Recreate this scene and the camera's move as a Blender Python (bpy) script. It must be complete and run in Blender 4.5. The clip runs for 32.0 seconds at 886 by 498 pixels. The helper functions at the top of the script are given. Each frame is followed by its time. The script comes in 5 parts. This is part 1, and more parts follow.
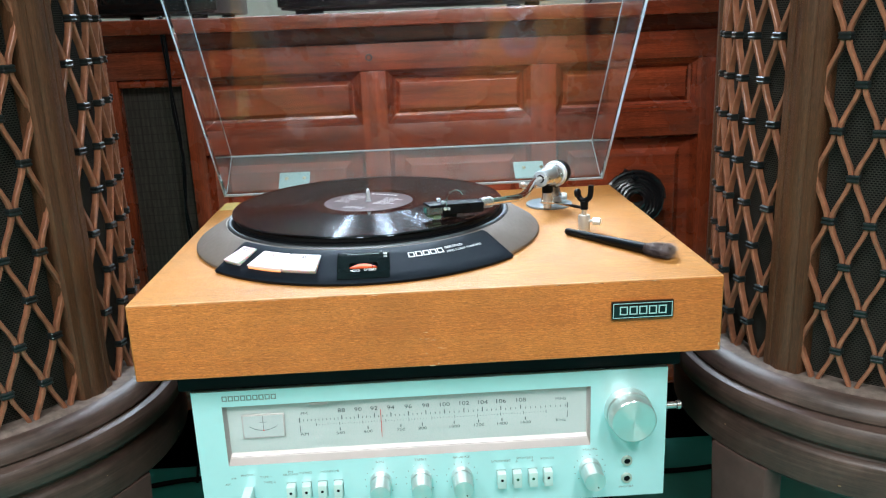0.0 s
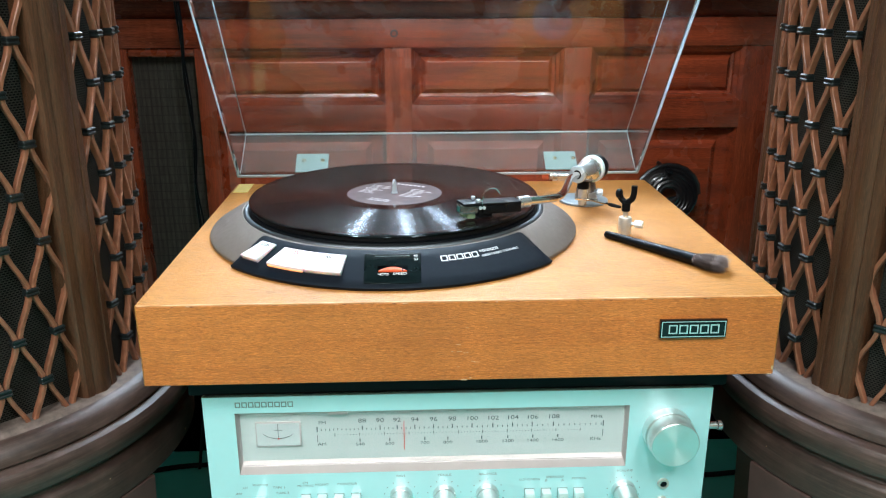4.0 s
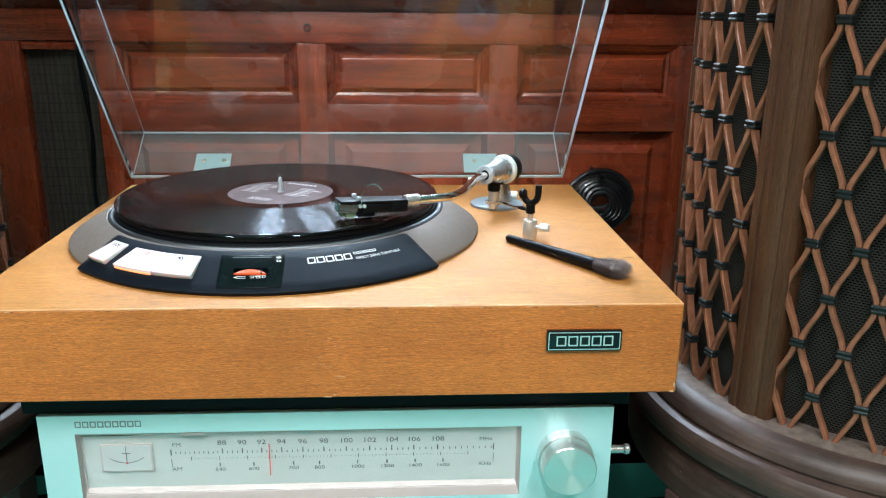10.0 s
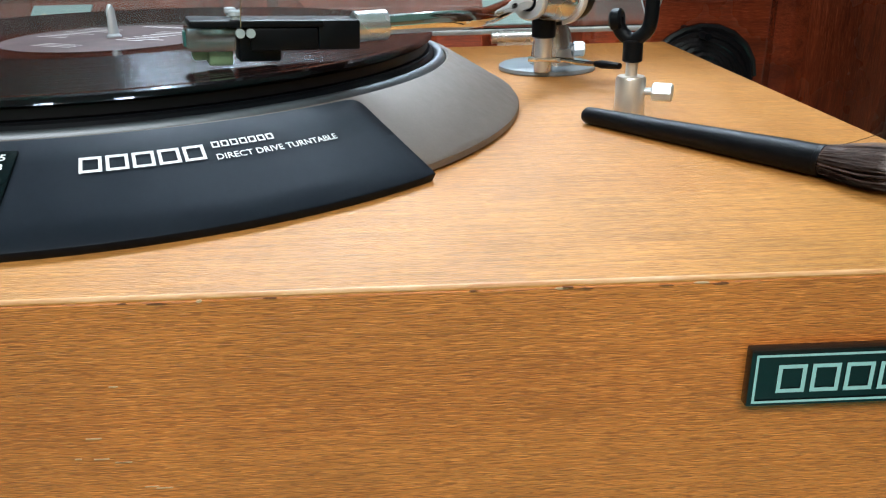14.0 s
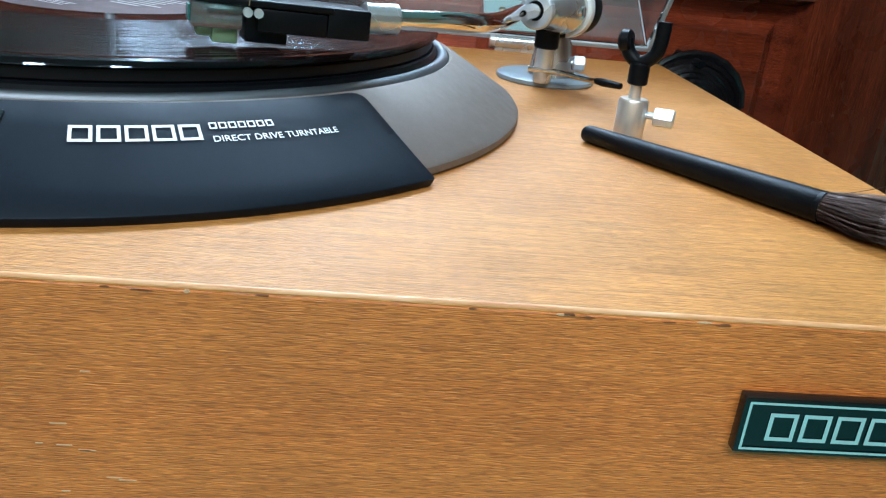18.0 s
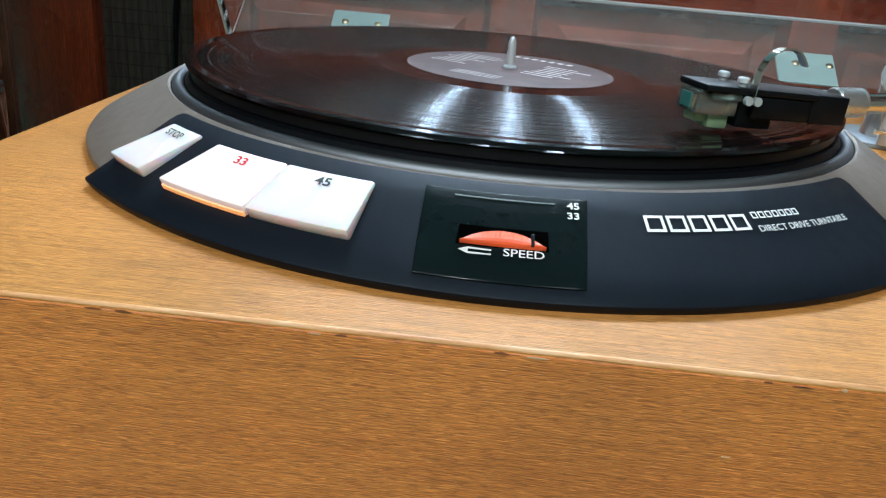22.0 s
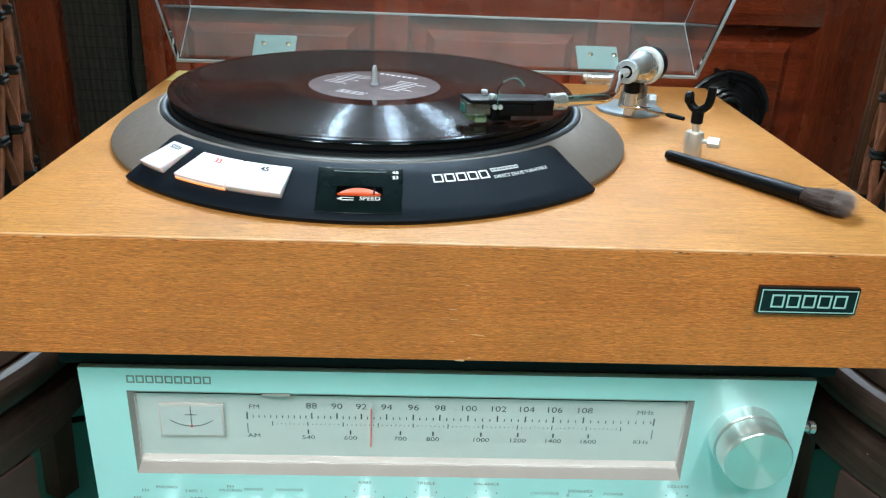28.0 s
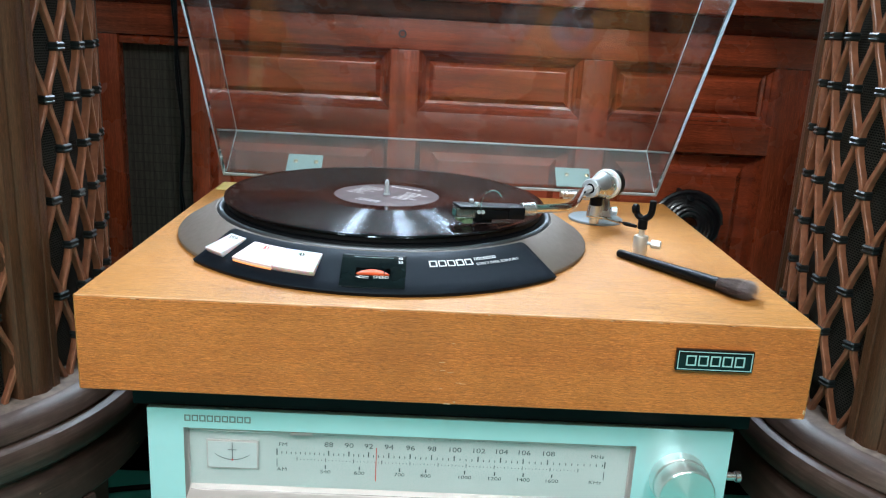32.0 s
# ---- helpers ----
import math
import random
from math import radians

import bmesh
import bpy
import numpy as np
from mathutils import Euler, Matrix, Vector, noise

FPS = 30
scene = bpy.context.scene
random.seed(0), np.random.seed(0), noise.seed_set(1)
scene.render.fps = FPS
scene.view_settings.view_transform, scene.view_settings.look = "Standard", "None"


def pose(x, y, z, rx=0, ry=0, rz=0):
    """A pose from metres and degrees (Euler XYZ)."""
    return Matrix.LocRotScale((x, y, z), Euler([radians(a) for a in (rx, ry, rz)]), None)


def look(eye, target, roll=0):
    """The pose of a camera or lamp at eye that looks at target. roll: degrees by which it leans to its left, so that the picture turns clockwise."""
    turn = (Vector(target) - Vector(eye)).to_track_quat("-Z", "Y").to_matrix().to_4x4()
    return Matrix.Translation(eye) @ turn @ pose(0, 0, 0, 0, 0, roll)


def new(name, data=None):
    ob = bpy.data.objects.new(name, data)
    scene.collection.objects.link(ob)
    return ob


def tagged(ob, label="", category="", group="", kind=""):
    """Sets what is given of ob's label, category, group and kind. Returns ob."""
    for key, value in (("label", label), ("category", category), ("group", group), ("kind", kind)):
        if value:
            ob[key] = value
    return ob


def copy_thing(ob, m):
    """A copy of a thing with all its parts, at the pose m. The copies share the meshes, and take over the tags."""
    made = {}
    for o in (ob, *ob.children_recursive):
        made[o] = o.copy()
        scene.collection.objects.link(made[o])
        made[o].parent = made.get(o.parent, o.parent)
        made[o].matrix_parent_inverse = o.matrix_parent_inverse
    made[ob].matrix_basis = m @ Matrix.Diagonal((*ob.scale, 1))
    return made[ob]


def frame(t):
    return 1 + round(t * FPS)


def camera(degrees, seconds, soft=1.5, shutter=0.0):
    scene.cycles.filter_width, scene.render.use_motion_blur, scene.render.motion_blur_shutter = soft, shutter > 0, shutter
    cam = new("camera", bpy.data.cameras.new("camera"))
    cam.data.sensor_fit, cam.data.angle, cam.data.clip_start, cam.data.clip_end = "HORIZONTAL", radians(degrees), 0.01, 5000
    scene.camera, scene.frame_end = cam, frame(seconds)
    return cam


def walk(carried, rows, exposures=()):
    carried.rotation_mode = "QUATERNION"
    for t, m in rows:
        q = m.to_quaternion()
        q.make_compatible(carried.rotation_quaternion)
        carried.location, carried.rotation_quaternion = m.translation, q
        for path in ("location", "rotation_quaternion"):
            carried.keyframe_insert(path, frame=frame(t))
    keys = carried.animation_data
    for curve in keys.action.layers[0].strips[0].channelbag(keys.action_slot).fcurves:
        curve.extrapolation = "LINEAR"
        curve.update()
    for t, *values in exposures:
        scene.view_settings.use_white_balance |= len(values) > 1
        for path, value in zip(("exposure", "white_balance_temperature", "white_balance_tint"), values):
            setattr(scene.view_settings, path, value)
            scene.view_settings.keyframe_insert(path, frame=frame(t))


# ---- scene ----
cam = camera(57.33, 32.0, soft=1.2)
PATH = [
    (0, (0.0470, -0.6808, 0.8506), (0.0845, 0.2807, 0.5781), -2.28),
    (0.5, (0.0403, -0.6628, 0.8483), (0.0751, 0.2918, 0.5525), -1.60),
    (1, (0.0216, -0.6430, 0.8520), (0.0619, 0.3051, 0.5364), -0.14),
    (1.5, (0.0112, -0.6388, 0.8507), (0.0547, 0.3073, 0.5296), 1.33),
    (2, (0.0136, -0.6215, 0.8425), (0.0676, 0.3214, 0.5140), 1.27),
    (2.5, (0.0115, -0.6067, 0.8435), (0.0868, 0.3342, 0.5132), 0.77),
    (3, (0.0078, -0.6035, 0.8462), (0.0826, 0.3379, 0.5175), 0.60),
    (3.5, (0.0093, -0.6125, 0.8596), (0.0630, 0.3350, 0.5444), 0.03),
    (5.5, (0.0575, -0.6188, 0.8713), (0.0815, 0.3332, 0.5661), -0.09),
    (6, (0.0603, -0.6251, 0.8732), (0.0899, 0.3304, 0.5799), -0.24),
    (6.5, (0.0601, -0.6266, 0.8663), (0.0999, 0.3317, 0.5834), -0.21),
    (7, (0.0679, -0.6303, 0.8656), (0.1096, 0.3277, 0.5817), 0.20),
    (7.5, (0.0761, -0.6352, 0.8610), (0.1123, 0.3227, 0.5761), 0.58),
    (8, (0.0726, -0.6316, 0.8526), (0.1084, 0.3281, 0.5738), 1.46),
    (8.5, (0.0831, -0.6161, 0.8478), (0.1206, 0.3447, 0.5729), 2.12),
    (9, (0.0896, -0.6020, 0.8407), (0.1285, 0.3566, 0.5584), 2.51),
    (9.5, (0.1028, -0.5856, 0.8369), (0.1513, 0.3695, 0.5446), 1.97),
    (10, (0.1131, -0.5541, 0.8301), (0.1685, 0.4020, 0.5424), 0.60),
    (10.5, (0.1214, -0.5032, 0.8152), (0.1810, 0.4531, 0.5290), 0.51),
    (11, (0.1170, -0.4590, 0.8148), (0.1718, 0.4957, 0.5226), 0.26),
    (11.5, (0.1235, -0.4036, 0.8022), (0.1769, 0.5446, 0.4890), 0.68),
    (12, (0.1167, -0.3520, 0.7764), (0.1603, 0.5903, 0.4445), 1.59),
    (12.5, (0.1161, -0.3042, 0.7468), (0.1250, 0.6341, 0.4010), 0.65),
    (13, (0.1319, -0.2503, 0.7207), (0.1310, 0.6816, 0.3580), -1.15),
    (13.5, (0.1430, -0.2084, 0.7036), (0.1545, 0.7228, 0.3392), -2.02),
    (14, (0.1393, -0.1795, 0.7013), (0.1728, 0.7488, 0.3311), -1.22),
    (14.5, (0.1476, -0.1635, 0.7007), (0.2185, 0.7538, 0.3089), 0.34),
    (15, (0.1528, -0.1565, 0.6920), (0.2387, 0.7619, 0.3058), 0.60),
    (15.5, (0.1570, -0.1518, 0.6950), (0.2613, 0.7564, 0.2897), 2.38),
    (17.5, (0.1480, -0.1668, 0.6999), (0.2472, 0.7516, 0.3169), 5.24),
    (18, (0.1296, -0.1712, 0.7025), (0.2098, 0.7525, 0.3280), 5.72),
    (18.5, (0.1103, -0.1681, 0.7033), (0.1676, 0.7609, 0.3377), 6.21),
    (19, (0.0927, -0.1704, 0.7089), (0.1244, 0.7616, 0.3478), 6.14),
    (19.5, (0.0762, -0.1718, 0.7082), (0.0897, 0.7645, 0.3574), 6.23),
    (20, (0.0602, -0.1710, 0.7072), (0.0595, 0.7655, 0.3563), 6.14),
    (20.5, (0.0461, -0.1704, 0.7083), (0.0324, 0.7640, 0.3522), 5.82),
    (21, (0.0303, -0.1748, 0.7122), (0.0001, 0.7575, 0.3518), 5.44),
    (21.5, (0.0112, -0.1788, 0.7138), (-0.0285, 0.7529, 0.3529), 5.30),
    (22, (-0.0053, -0.1795, 0.7146), (-0.0505, 0.7508, 0.3506), 4.96),
    (22.5, (-0.0165, -0.1826, 0.7160), (-0.0598, 0.7453, 0.3456), 4.75),
    (23, (-0.0307, -0.1870, 0.7123), (-0.0682, 0.7370, 0.3317), 5.29),
    (23.5, (-0.0405, -0.1930, 0.7099), (-0.0883, 0.7298, 0.3276), 5.66),
    (24, (-0.0557, -0.2042, 0.7106), (-0.1181, 0.7162, 0.3247), 6.66),
    (24.5, (-0.0599, -0.2347, 0.7230), (-0.1312, 0.6864, 0.3402), 7.59),
    (25, (-0.0426, -0.2579, 0.7302), (-0.0951, 0.6656, 0.3500), 8.78),
    (25.5, (-0.0174, -0.2747, 0.7454), (-0.0381, 0.6503, 0.3658), 8.97),
    (27.5, (0.0285, -0.3781, 0.7843), (0.0451, 0.5342, 0.3751), 2.97),
    (28, (0.0317, -0.3966, 0.7911), (0.0696, 0.5184, 0.3895), 2.38),
    (28.5, (0.0484, -0.4140, 0.8036), (0.0790, 0.5078, 0.4172), 2.10),
    (29, (0.0412, -0.4352, 0.8176), (0.0890, 0.4935, 0.4498), 2.79),
    (29.5, (0.0442, -0.4590, 0.8253), (0.0894, 0.4793, 0.4822), 2.75),
    (30, (0.0437, -0.4724, 0.8230), (0.0842, 0.4719, 0.4963), 2.74),
    (30.5, (0.0396, -0.4851, 0.8282), (0.0761, 0.4633, 0.5133), 3.29),
    (31, (0.0386, -0.5001, 0.8277), (0.0703, 0.4528, 0.5262), 3.72),
    (31.5, (0.0398, -0.5203, 0.8305), (0.0663, 0.4384, 0.5474), 3.67),
    (32, (0.0382, -0.5415, 0.8157), (0.0615, 0.4219, 0.5486), 3.11),
]
walk(cam, [(t, look(e, g, r)) for t, e, g, r in PATH],
     exposures=[(0, -0.13, 6100, 7), (3, -0.13, 6100, 7), (7, -0.22, 6100, 7), (9, -0.21, 6100, 7), (13, -0.44, 6200, 8), (15, -0.50, 6250, 6), (18, -0.46, 5450, 3), (19, -0.5, 5350, 2), (20.5, -0.55, 5350, 2), (23, -0.66, 6300, 7), (25, -0.46, 6250, 4), (28, -0.38, 6050, 2), (32, -0.35, 6000, 6)])

# ---- world and lights ----
H = 0.62      # top of the turntable's plinth
ZF = 0.14     # floor
YS = 0.2213   # spindle
YC = 0.5455   # face of the console
world = bpy.data.worlds.new("room_world")
scene.world = world
world.use_nodes = True
world.node_tree.nodes["Background"].inputs[0].default_value = (0.8, 0.9, 1, 1)
world.node_tree.nodes["Background"].inputs[1].default_value = 0.02
CEIL = ZF + 2.6
LAMPS = [(x, -1.80) for x in (-1.25, -0.25, 0.75)] + [(x, 2.20) for x in (-0.40, 0.06, 0.52)]
for lx, ly in LAMPS:
    lamp = bpy.data.lights.new("tube_light", "AREA")
    lamp.shape, lamp.size, lamp.size_y, lamp.energy, lamp.color = "RECTANGLE", 0.06, 1.25, {-1.25: 55, -0.25: 53, 0.75: 45}.get(lx, 54), (1.0, 0.98, 0.96) if ly < 0 else (0.76, 0.88, 1.0)
    ob = new("tube_light", lamp)
    ob.matrix_world = pose(lx, ly, CEIL - 0.09)

# ---- helpers ----
HOME = {}


def thing(name, loc, label, category, group="", kind=""):
    ob = tagged(new(name), label, category, group, kind)
    ob.location = loc
    ob.empty_display_size = 0.02
    HOME[ob.name] = Vector(loc)
    return ob


def mesh_of(bm, name, material, smooth=True):
    bmesh.ops.recalc_face_normals(bm, faces=bm.faces)
    me = bpy.data.meshes.new(name)
    bm.to_mesh(me)
    bm.free()
    me.materials.append(material)
    if smooth:
        me.shade_smooth()
        me.set_sharp_from_angle(angle=radians(35))
    return me


def part(name, bm, material, parent, label="", smooth=True):
    ob = new(name, bm if isinstance(bm, bpy.types.Mesh) else mesh_of(bm, name, material, smooth))
    if label:
        ob["label"] = label
    if parent is not None:
        ob.parent = parent
        ob.matrix_parent_inverse = Matrix.Translation(-HOME.get(parent.name, Vector((0, 0, 0))))
    return ob


def box(a, b, bevel=0.0, bm=None, seg=2):
    own = bmesh.new()
    bmesh.ops.create_cube(own, size=1)
    for v in own.verts:
        v.co = Vector([a[i] + (v.co[i] + 0.5) * (b[i] - a[i]) for i in range(3)])
    if bevel:
        bmesh.ops.bevel(own, geom=own.edges[:], offset=bevel, segments=seg, affect="EDGES", profile=0.5)
    return merge(bm, own)


def merge(bm, own):
    if bm is None:
        return own
    me = bpy.data.meshes.new("tmp")
    own.to_mesh(me)
    own.free()
    bm.from_mesh(me)
    bpy.data.meshes.remove(me)
    return bm


def lathe(profile, centre=(0, 0, 0), axis=(0, 0, 1), seg=64, a0=0.0, a1=360.0, bm=None):
    """Turn a profile of (radius, height) round an axis through centre."""
    own = bmesh.new()
    turn = Vector(axis).normalized().to_track_quat("Z", "Y").to_matrix().to_4x4()
    full = abs(a1 - a0) >= 359.9
    n = seg if full else seg + 1
    rings = []
    for r, h in profile:
        if r < 1e-6:
            rings.append([own.verts.new((0, 0, h))])
        else:
            rings.append([own.verts.new((r * math.cos(radians(a0 + (a1 - a0) * i / seg)), r * math.sin(radians(a0 + (a1 - a0) * i / seg)), h)) for i in range(n)])
    for p, q in zip(rings, rings[1:]):
        for i in range(seg):
            j = (i + 1) % n
            ring = [p[i % len(p)], p[j % len(p)], q[j % len(q)], q[i % len(q)]]
            face = list(dict.fromkeys(ring))
            if len(face) > 2:
                own.faces.new(face)
    own.transform(Matrix.Translation(centre) @ turn)
    return merge(bm, own)


def rod(a, b, r, r2=None, seg=16, bevel=0.0, bm=None):
    a, b = Vector(a), Vector(b)
    r2 = r if r2 is None else r2
    d = (b - a).length
    e = min(bevel, r * 0.9, d * 0.4)
    prof = [(0, 0), (r - e, 0), (r, e), (r2, d - e), (r2 - e, d), (0, d)] if e else [(0, 0), (r, 0), (r2, d), (0, d)]
    return lathe(prof, a, b - a, seg, bm=bm)


def smooth_line(points, n=8):
    """A Catmull-Rom line through points."""
    p = [Vector(q) for q in points]
    p = [p[0] * 2 - p[1]] + p + [p[-1] * 2 - p[-2]]
    out = []
    for i in range(1, len(p) - 2):
        for k in range(n):
            t = k / n
            out.append(0.5 * (2 * p[i] + (p[i + 1] - p[i - 1]) * t + (2 * p[i - 1] - 5 * p[i] + 4 * p[i + 1] - p[i + 2]) * t * t
                              + (3 * p[i] - p[i - 1] - 3 * p[i + 1] + p[i + 2]) * t ** 3))
    return out + [p[-2]]


def tube(points, r, seg=10, bm=None):
    own = bmesh.new()
    rings, side = [], None
    pts = [Vector(q) for q in points]
    for i, q in enumerate(pts):
        d = (pts[min(i + 1, len(pts) - 1)] - pts[max(i - 1, 0)]).normalized()
        if side is None:
            side = d.orthogonal().normalized()
        side = (side - d * side.dot(d)).normalized()
        up = d.cross(side)
        rad = r[i] if isinstance(r, (list, tuple)) else r
        rings.append([own.verts.new(q + rad * (math.cos(math.tau * k / seg) * side + math.sin(math.tau * k / seg) * up)) for k in range(seg)])
    for p, q in zip(rings, rings[1:]):
        for k in range(seg):
            own.faces.new((p[k], p[(k + 1) % seg], q[(k + 1) % seg], q[k]))
    own.faces.new(rings[0][::-1])
    own.faces.new(rings[-1])
    return merge(bm, own)


def text(words, size, thick=0.0, wide=1.0):
    """Lettering in the built-in font, flat in x and y, centred."""
    cu = bpy.data.curves.new("lettering", "FONT")
    cu.body, cu.size, cu.align_x, cu.align_y, cu.resolution_u = words, size, "CENTER", "CENTER", 3
    cu.offset = thick
    ob = bpy.data.objects.new("lettering", cu)
    scene.collection.objects.link(ob)
    bpy.context.view_layer.update()
    me = bpy.data.meshes.new_from_object(ob.evaluated_get(bpy.context.evaluated_depsgraph_get()))
    own = bmesh.new()
    own.from_mesh(me)
    bpy.data.objects.remove(ob)
    bpy.data.meshes.remove(me)
    for v in own.verts:
        v.co.x *= wide
    return own


def bars(x0, x1, y0, y1, n, gap=0.25, stroke=0.0, bm=None):
    """n plain blocks in a row, hollow where a stroke is given."""
    own = bmesh.new()
    w = (x1 - x0) / n
    for i in range(n):
        a, b = x0 + w * i, x0 + w * (i + 1) - w * gap
        rects = [(a, y0, b, y1)] if not stroke else [(a, y0, a + stroke, y1), (b - stroke, y0, b, y1), (a + stroke, y0, b - stroke, y0 + stroke), (a + stroke, y1 - stroke, b - stroke, y1)]
        for p, q, r, s in rects:
            own.faces.new([own.verts.new(c) for c in ((p, q, 0), (r, q, 0), (r, s, 0), (p, s, 0))])
    return merge(bm, own)


def mapped(bm, f):
    for v in bm.verts:
        v.co = Vector(f(*v.co))
    return bm


# ---- materials ----
class Nodes:
    def __init__(self, name):
        self.m = bpy.data.materials.new(name)
        self.m.use_nodes = True
        self.t = self.m.node_tree
        self.b = self.t.nodes["Principled BSDF"]

    def node(self, kind, **sets):
        n = self.t.nodes.new(kind)
        for k, v in sets.items():
            n.inputs[k.replace("_", " ")].default_value = v
        return n

    def link(self, a, b):
        self.t.links.new(a, b)

    def coords(self, scale, space="Object"):
        c, m = self.t.nodes.new("ShaderNodeTexCoord"), self.t.nodes.new("ShaderNodeMapping")
        m.inputs["Scale"].default_value = scale
        self.link(c.outputs[space], m.inputs["Vector"])
        return m.outputs["Vector"]

    def noise(self, scale, detail=4, rough=0.6, stretch=(1, 1, 1)):
        n = self.node("ShaderNodeTexNoise", Scale=scale, Detail=detail, Roughness=rough)
        self.link(self.coords(stretch), n.inputs["Vector"])
        return n.outputs["Fac"]

    def ramp(self, fac, *stops):
        r = self.t.nodes.new("ShaderNodeValToRGB")
        while len(r.color_ramp.elements) < len(stops):
            r.color_ramp.elements.new(0.5)
        for e, (p, c) in zip(r.color_ramp.elements, stops):
            e.position, e.color = p, (*(c if isinstance(c, tuple) else (c, c, c)), 1)
        self.link(fac, r.inputs["Fac"])
        return r.outputs["Color"]

    def mix(self, fac, a, b, mode="MIX"):
        x = self.t.nodes.new("ShaderNodeMix")
        x.data_type, x.blend_type = "RGBA", mode
        for sock, v in ((x.inputs[0], fac), (x.inputs[6], a), (x.inputs[7], b)):
            if isinstance(v, bpy.types.NodeSocket):
                self.link(v, sock)
            else:
                sock.default_value = v if isinstance(v, float) else (*v, 1)
        return x.outputs[2]

    def bump(self, height, strength=0.2, distance=0.001):
        n = self.node("ShaderNodeBump", Strength=strength, Distance=distance)
        self.link(height, n.inputs["Height"])
        self.link(n.outputs["Normal"], self.b.inputs["Normal"])

    def put(self, **sets):
        for k, v in sets.items():
            s = self.b.inputs[k.replace("_", " ")]
            if isinstance(v, bpy.types.NodeSocket):
                self.link(v, s)
            else:
                s.default_value = (*v, 1) if isinstance(v, tuple) else v
        return self


def plain(name, colour, rough=0.5, metal=0.0, speck=0.12, scale=60, bump=0.05, **more):
    """A surface of one colour with faint mottling, uneven gloss and fine relief."""
    k = Nodes(name)
    n = k.noise(scale, 5)
    dark = tuple(c * (1 - speck) for c in colour)
    light = tuple(min(1, c * (1 + speck)) for c in colour)
    k.put(Base_Color=k.ramp(n, (0.3, dark), (0.7, light)), Roughness=k.ramp(k.noise(scale * 0.2, 3), (0.3, max(rough - 0.06, 0.02)), (0.7, min(rough + 0.06, 1))), Metallic=metal)
    if bump:
        k.bump(k.noise(scale * 8, 3), bump, 0.0005)
    k.put(**more)
    return k.m


def grained(name, dark, mid, light, pore, rough=0.42, grain=1.0, axis=0, pores=0.6, coat=0.0, dash_ratio=0.13, fleck=0.5, lines=0.40, figure=0.0, crisp=0.035, fine=1.0, gloss=0.5):
    """Wood: long soft bands, fine fibres and short dark pores along one axis."""
    k = Nodes(name)

    def along(v):
        st = [1.0, 1.0, 1.0]
        st[axis] = v
        return tuple(st)

    band = k.noise(22 * grain, 5, 0.6, along(0.06))
    fibre = k.noise(900 * grain, 5, 0.8, along(0.03))
    base = k.ramp(band, (0.25, dark), (0.5, mid), (0.75, light))
    base = k.mix(0.85, base, k.ramp(fibre, (0.35, lines), (0.60, 1.0)), "MULTIPLY")
    dots = k.noise(3300 * fine * grain, 1, 0.5, along(dash_ratio))
    patch = k.ramp(k.noise(60 * grain, 3, 0.6, along(0.3)), (0.30, 0.75), (0.62, 1.0))
    mask = k.mix(1.0, k.ramp(dots, (0.425 - crisp, 1.0), (0.425 + crisp, 0.0)), patch, "MULTIPLY")
    f = k.t.nodes.new("ShaderNodeMath")
    f.operation, f.inputs[1].default_value = "MULTIPLY", pores
    k.link(mask, f.inputs[0])
    base = k.mix(f.outputs[0], base, pore)
    pale = k.ramp(k.noise(4300 * fine * grain, 1, 0.5, along(dash_ratio * 0.7)), (0.615 - crisp, 0.0), (0.615 + crisp, fleck))
    base = k.mix(pale, base, tuple(min(1, c * 1.3 + 0.01) for c in light))
    if figure:
        wavy = k.noise(75, 3, 0.55, along(0.07))
        base = k.mix(figure, base, k.ramp(wavy, (0.34, 0.42), (0.50, 0.92), (0.66, 1.2)), "MULTIPLY")
    blotch = k.ramp(k.noise(11, 5), (0.34, 0.80), (0.62, 1.0))
    base = k.mix(1.0, base, blotch, "MULTIPLY")
    k.put(Base_Color=base, Roughness=k.ramp(k.noise(14, 3), (0.3, rough - 0.07), (0.7, rough + 0.08)))
    k.put(Specular_IOR_Level=gloss)
    k.bump(dots, 0.6, 0.0005)
    if coat:
        k.put(Coat_Weight=coat, Coat_Roughness=0.15)
    return k.m


VENEER = grained("tan_veneer", (0.54, 0.225, 0.048), (0.61, 0.269, 0.060), (0.67, 0.314, 0.077), (0.27, 0.095, 0.022), 0.46, 1.0, 0, 0.68, 0.0, 0.06, 0.5, 0.34, crisp=0.02, gloss=0.3)
# Own sheet with denser pores; its redder tone also paints in warmer light.
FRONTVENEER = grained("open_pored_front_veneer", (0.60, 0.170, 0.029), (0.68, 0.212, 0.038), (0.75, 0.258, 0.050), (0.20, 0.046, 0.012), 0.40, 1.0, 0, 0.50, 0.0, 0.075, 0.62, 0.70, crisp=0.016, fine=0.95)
MAHOGANY = grained("mahogany", (0.200, 0.030, 0.009), (0.29, 0.047, 0.014), (0.37, 0.069, 0.021), (0.085, 0.013, 0.005), 0.27, 0.7, 0, 0.4, 0.6, 0.05, 0.5, 0.46, 0.7)
MAHOGANY_V = grained("mahogany_upright", (0.200, 0.030, 0.009), (0.29, 0.047, 0.014), (0.37, 0.069, 0.021), (0.085, 0.013, 0.005), 0.27, 0.7, 2, 0.4, 0.6, 0.05, 0.5, 0.46, 0.7)
WALNUT = grained("brown_post_wood", (0.074, 0.029, 0.011), (0.104, 0.042, 0.018), (0.138, 0.059, 0.026), (0.03, 0.013, 0.006), 0.38, 0.8, 2, 0.4, 0.0, 0.05)
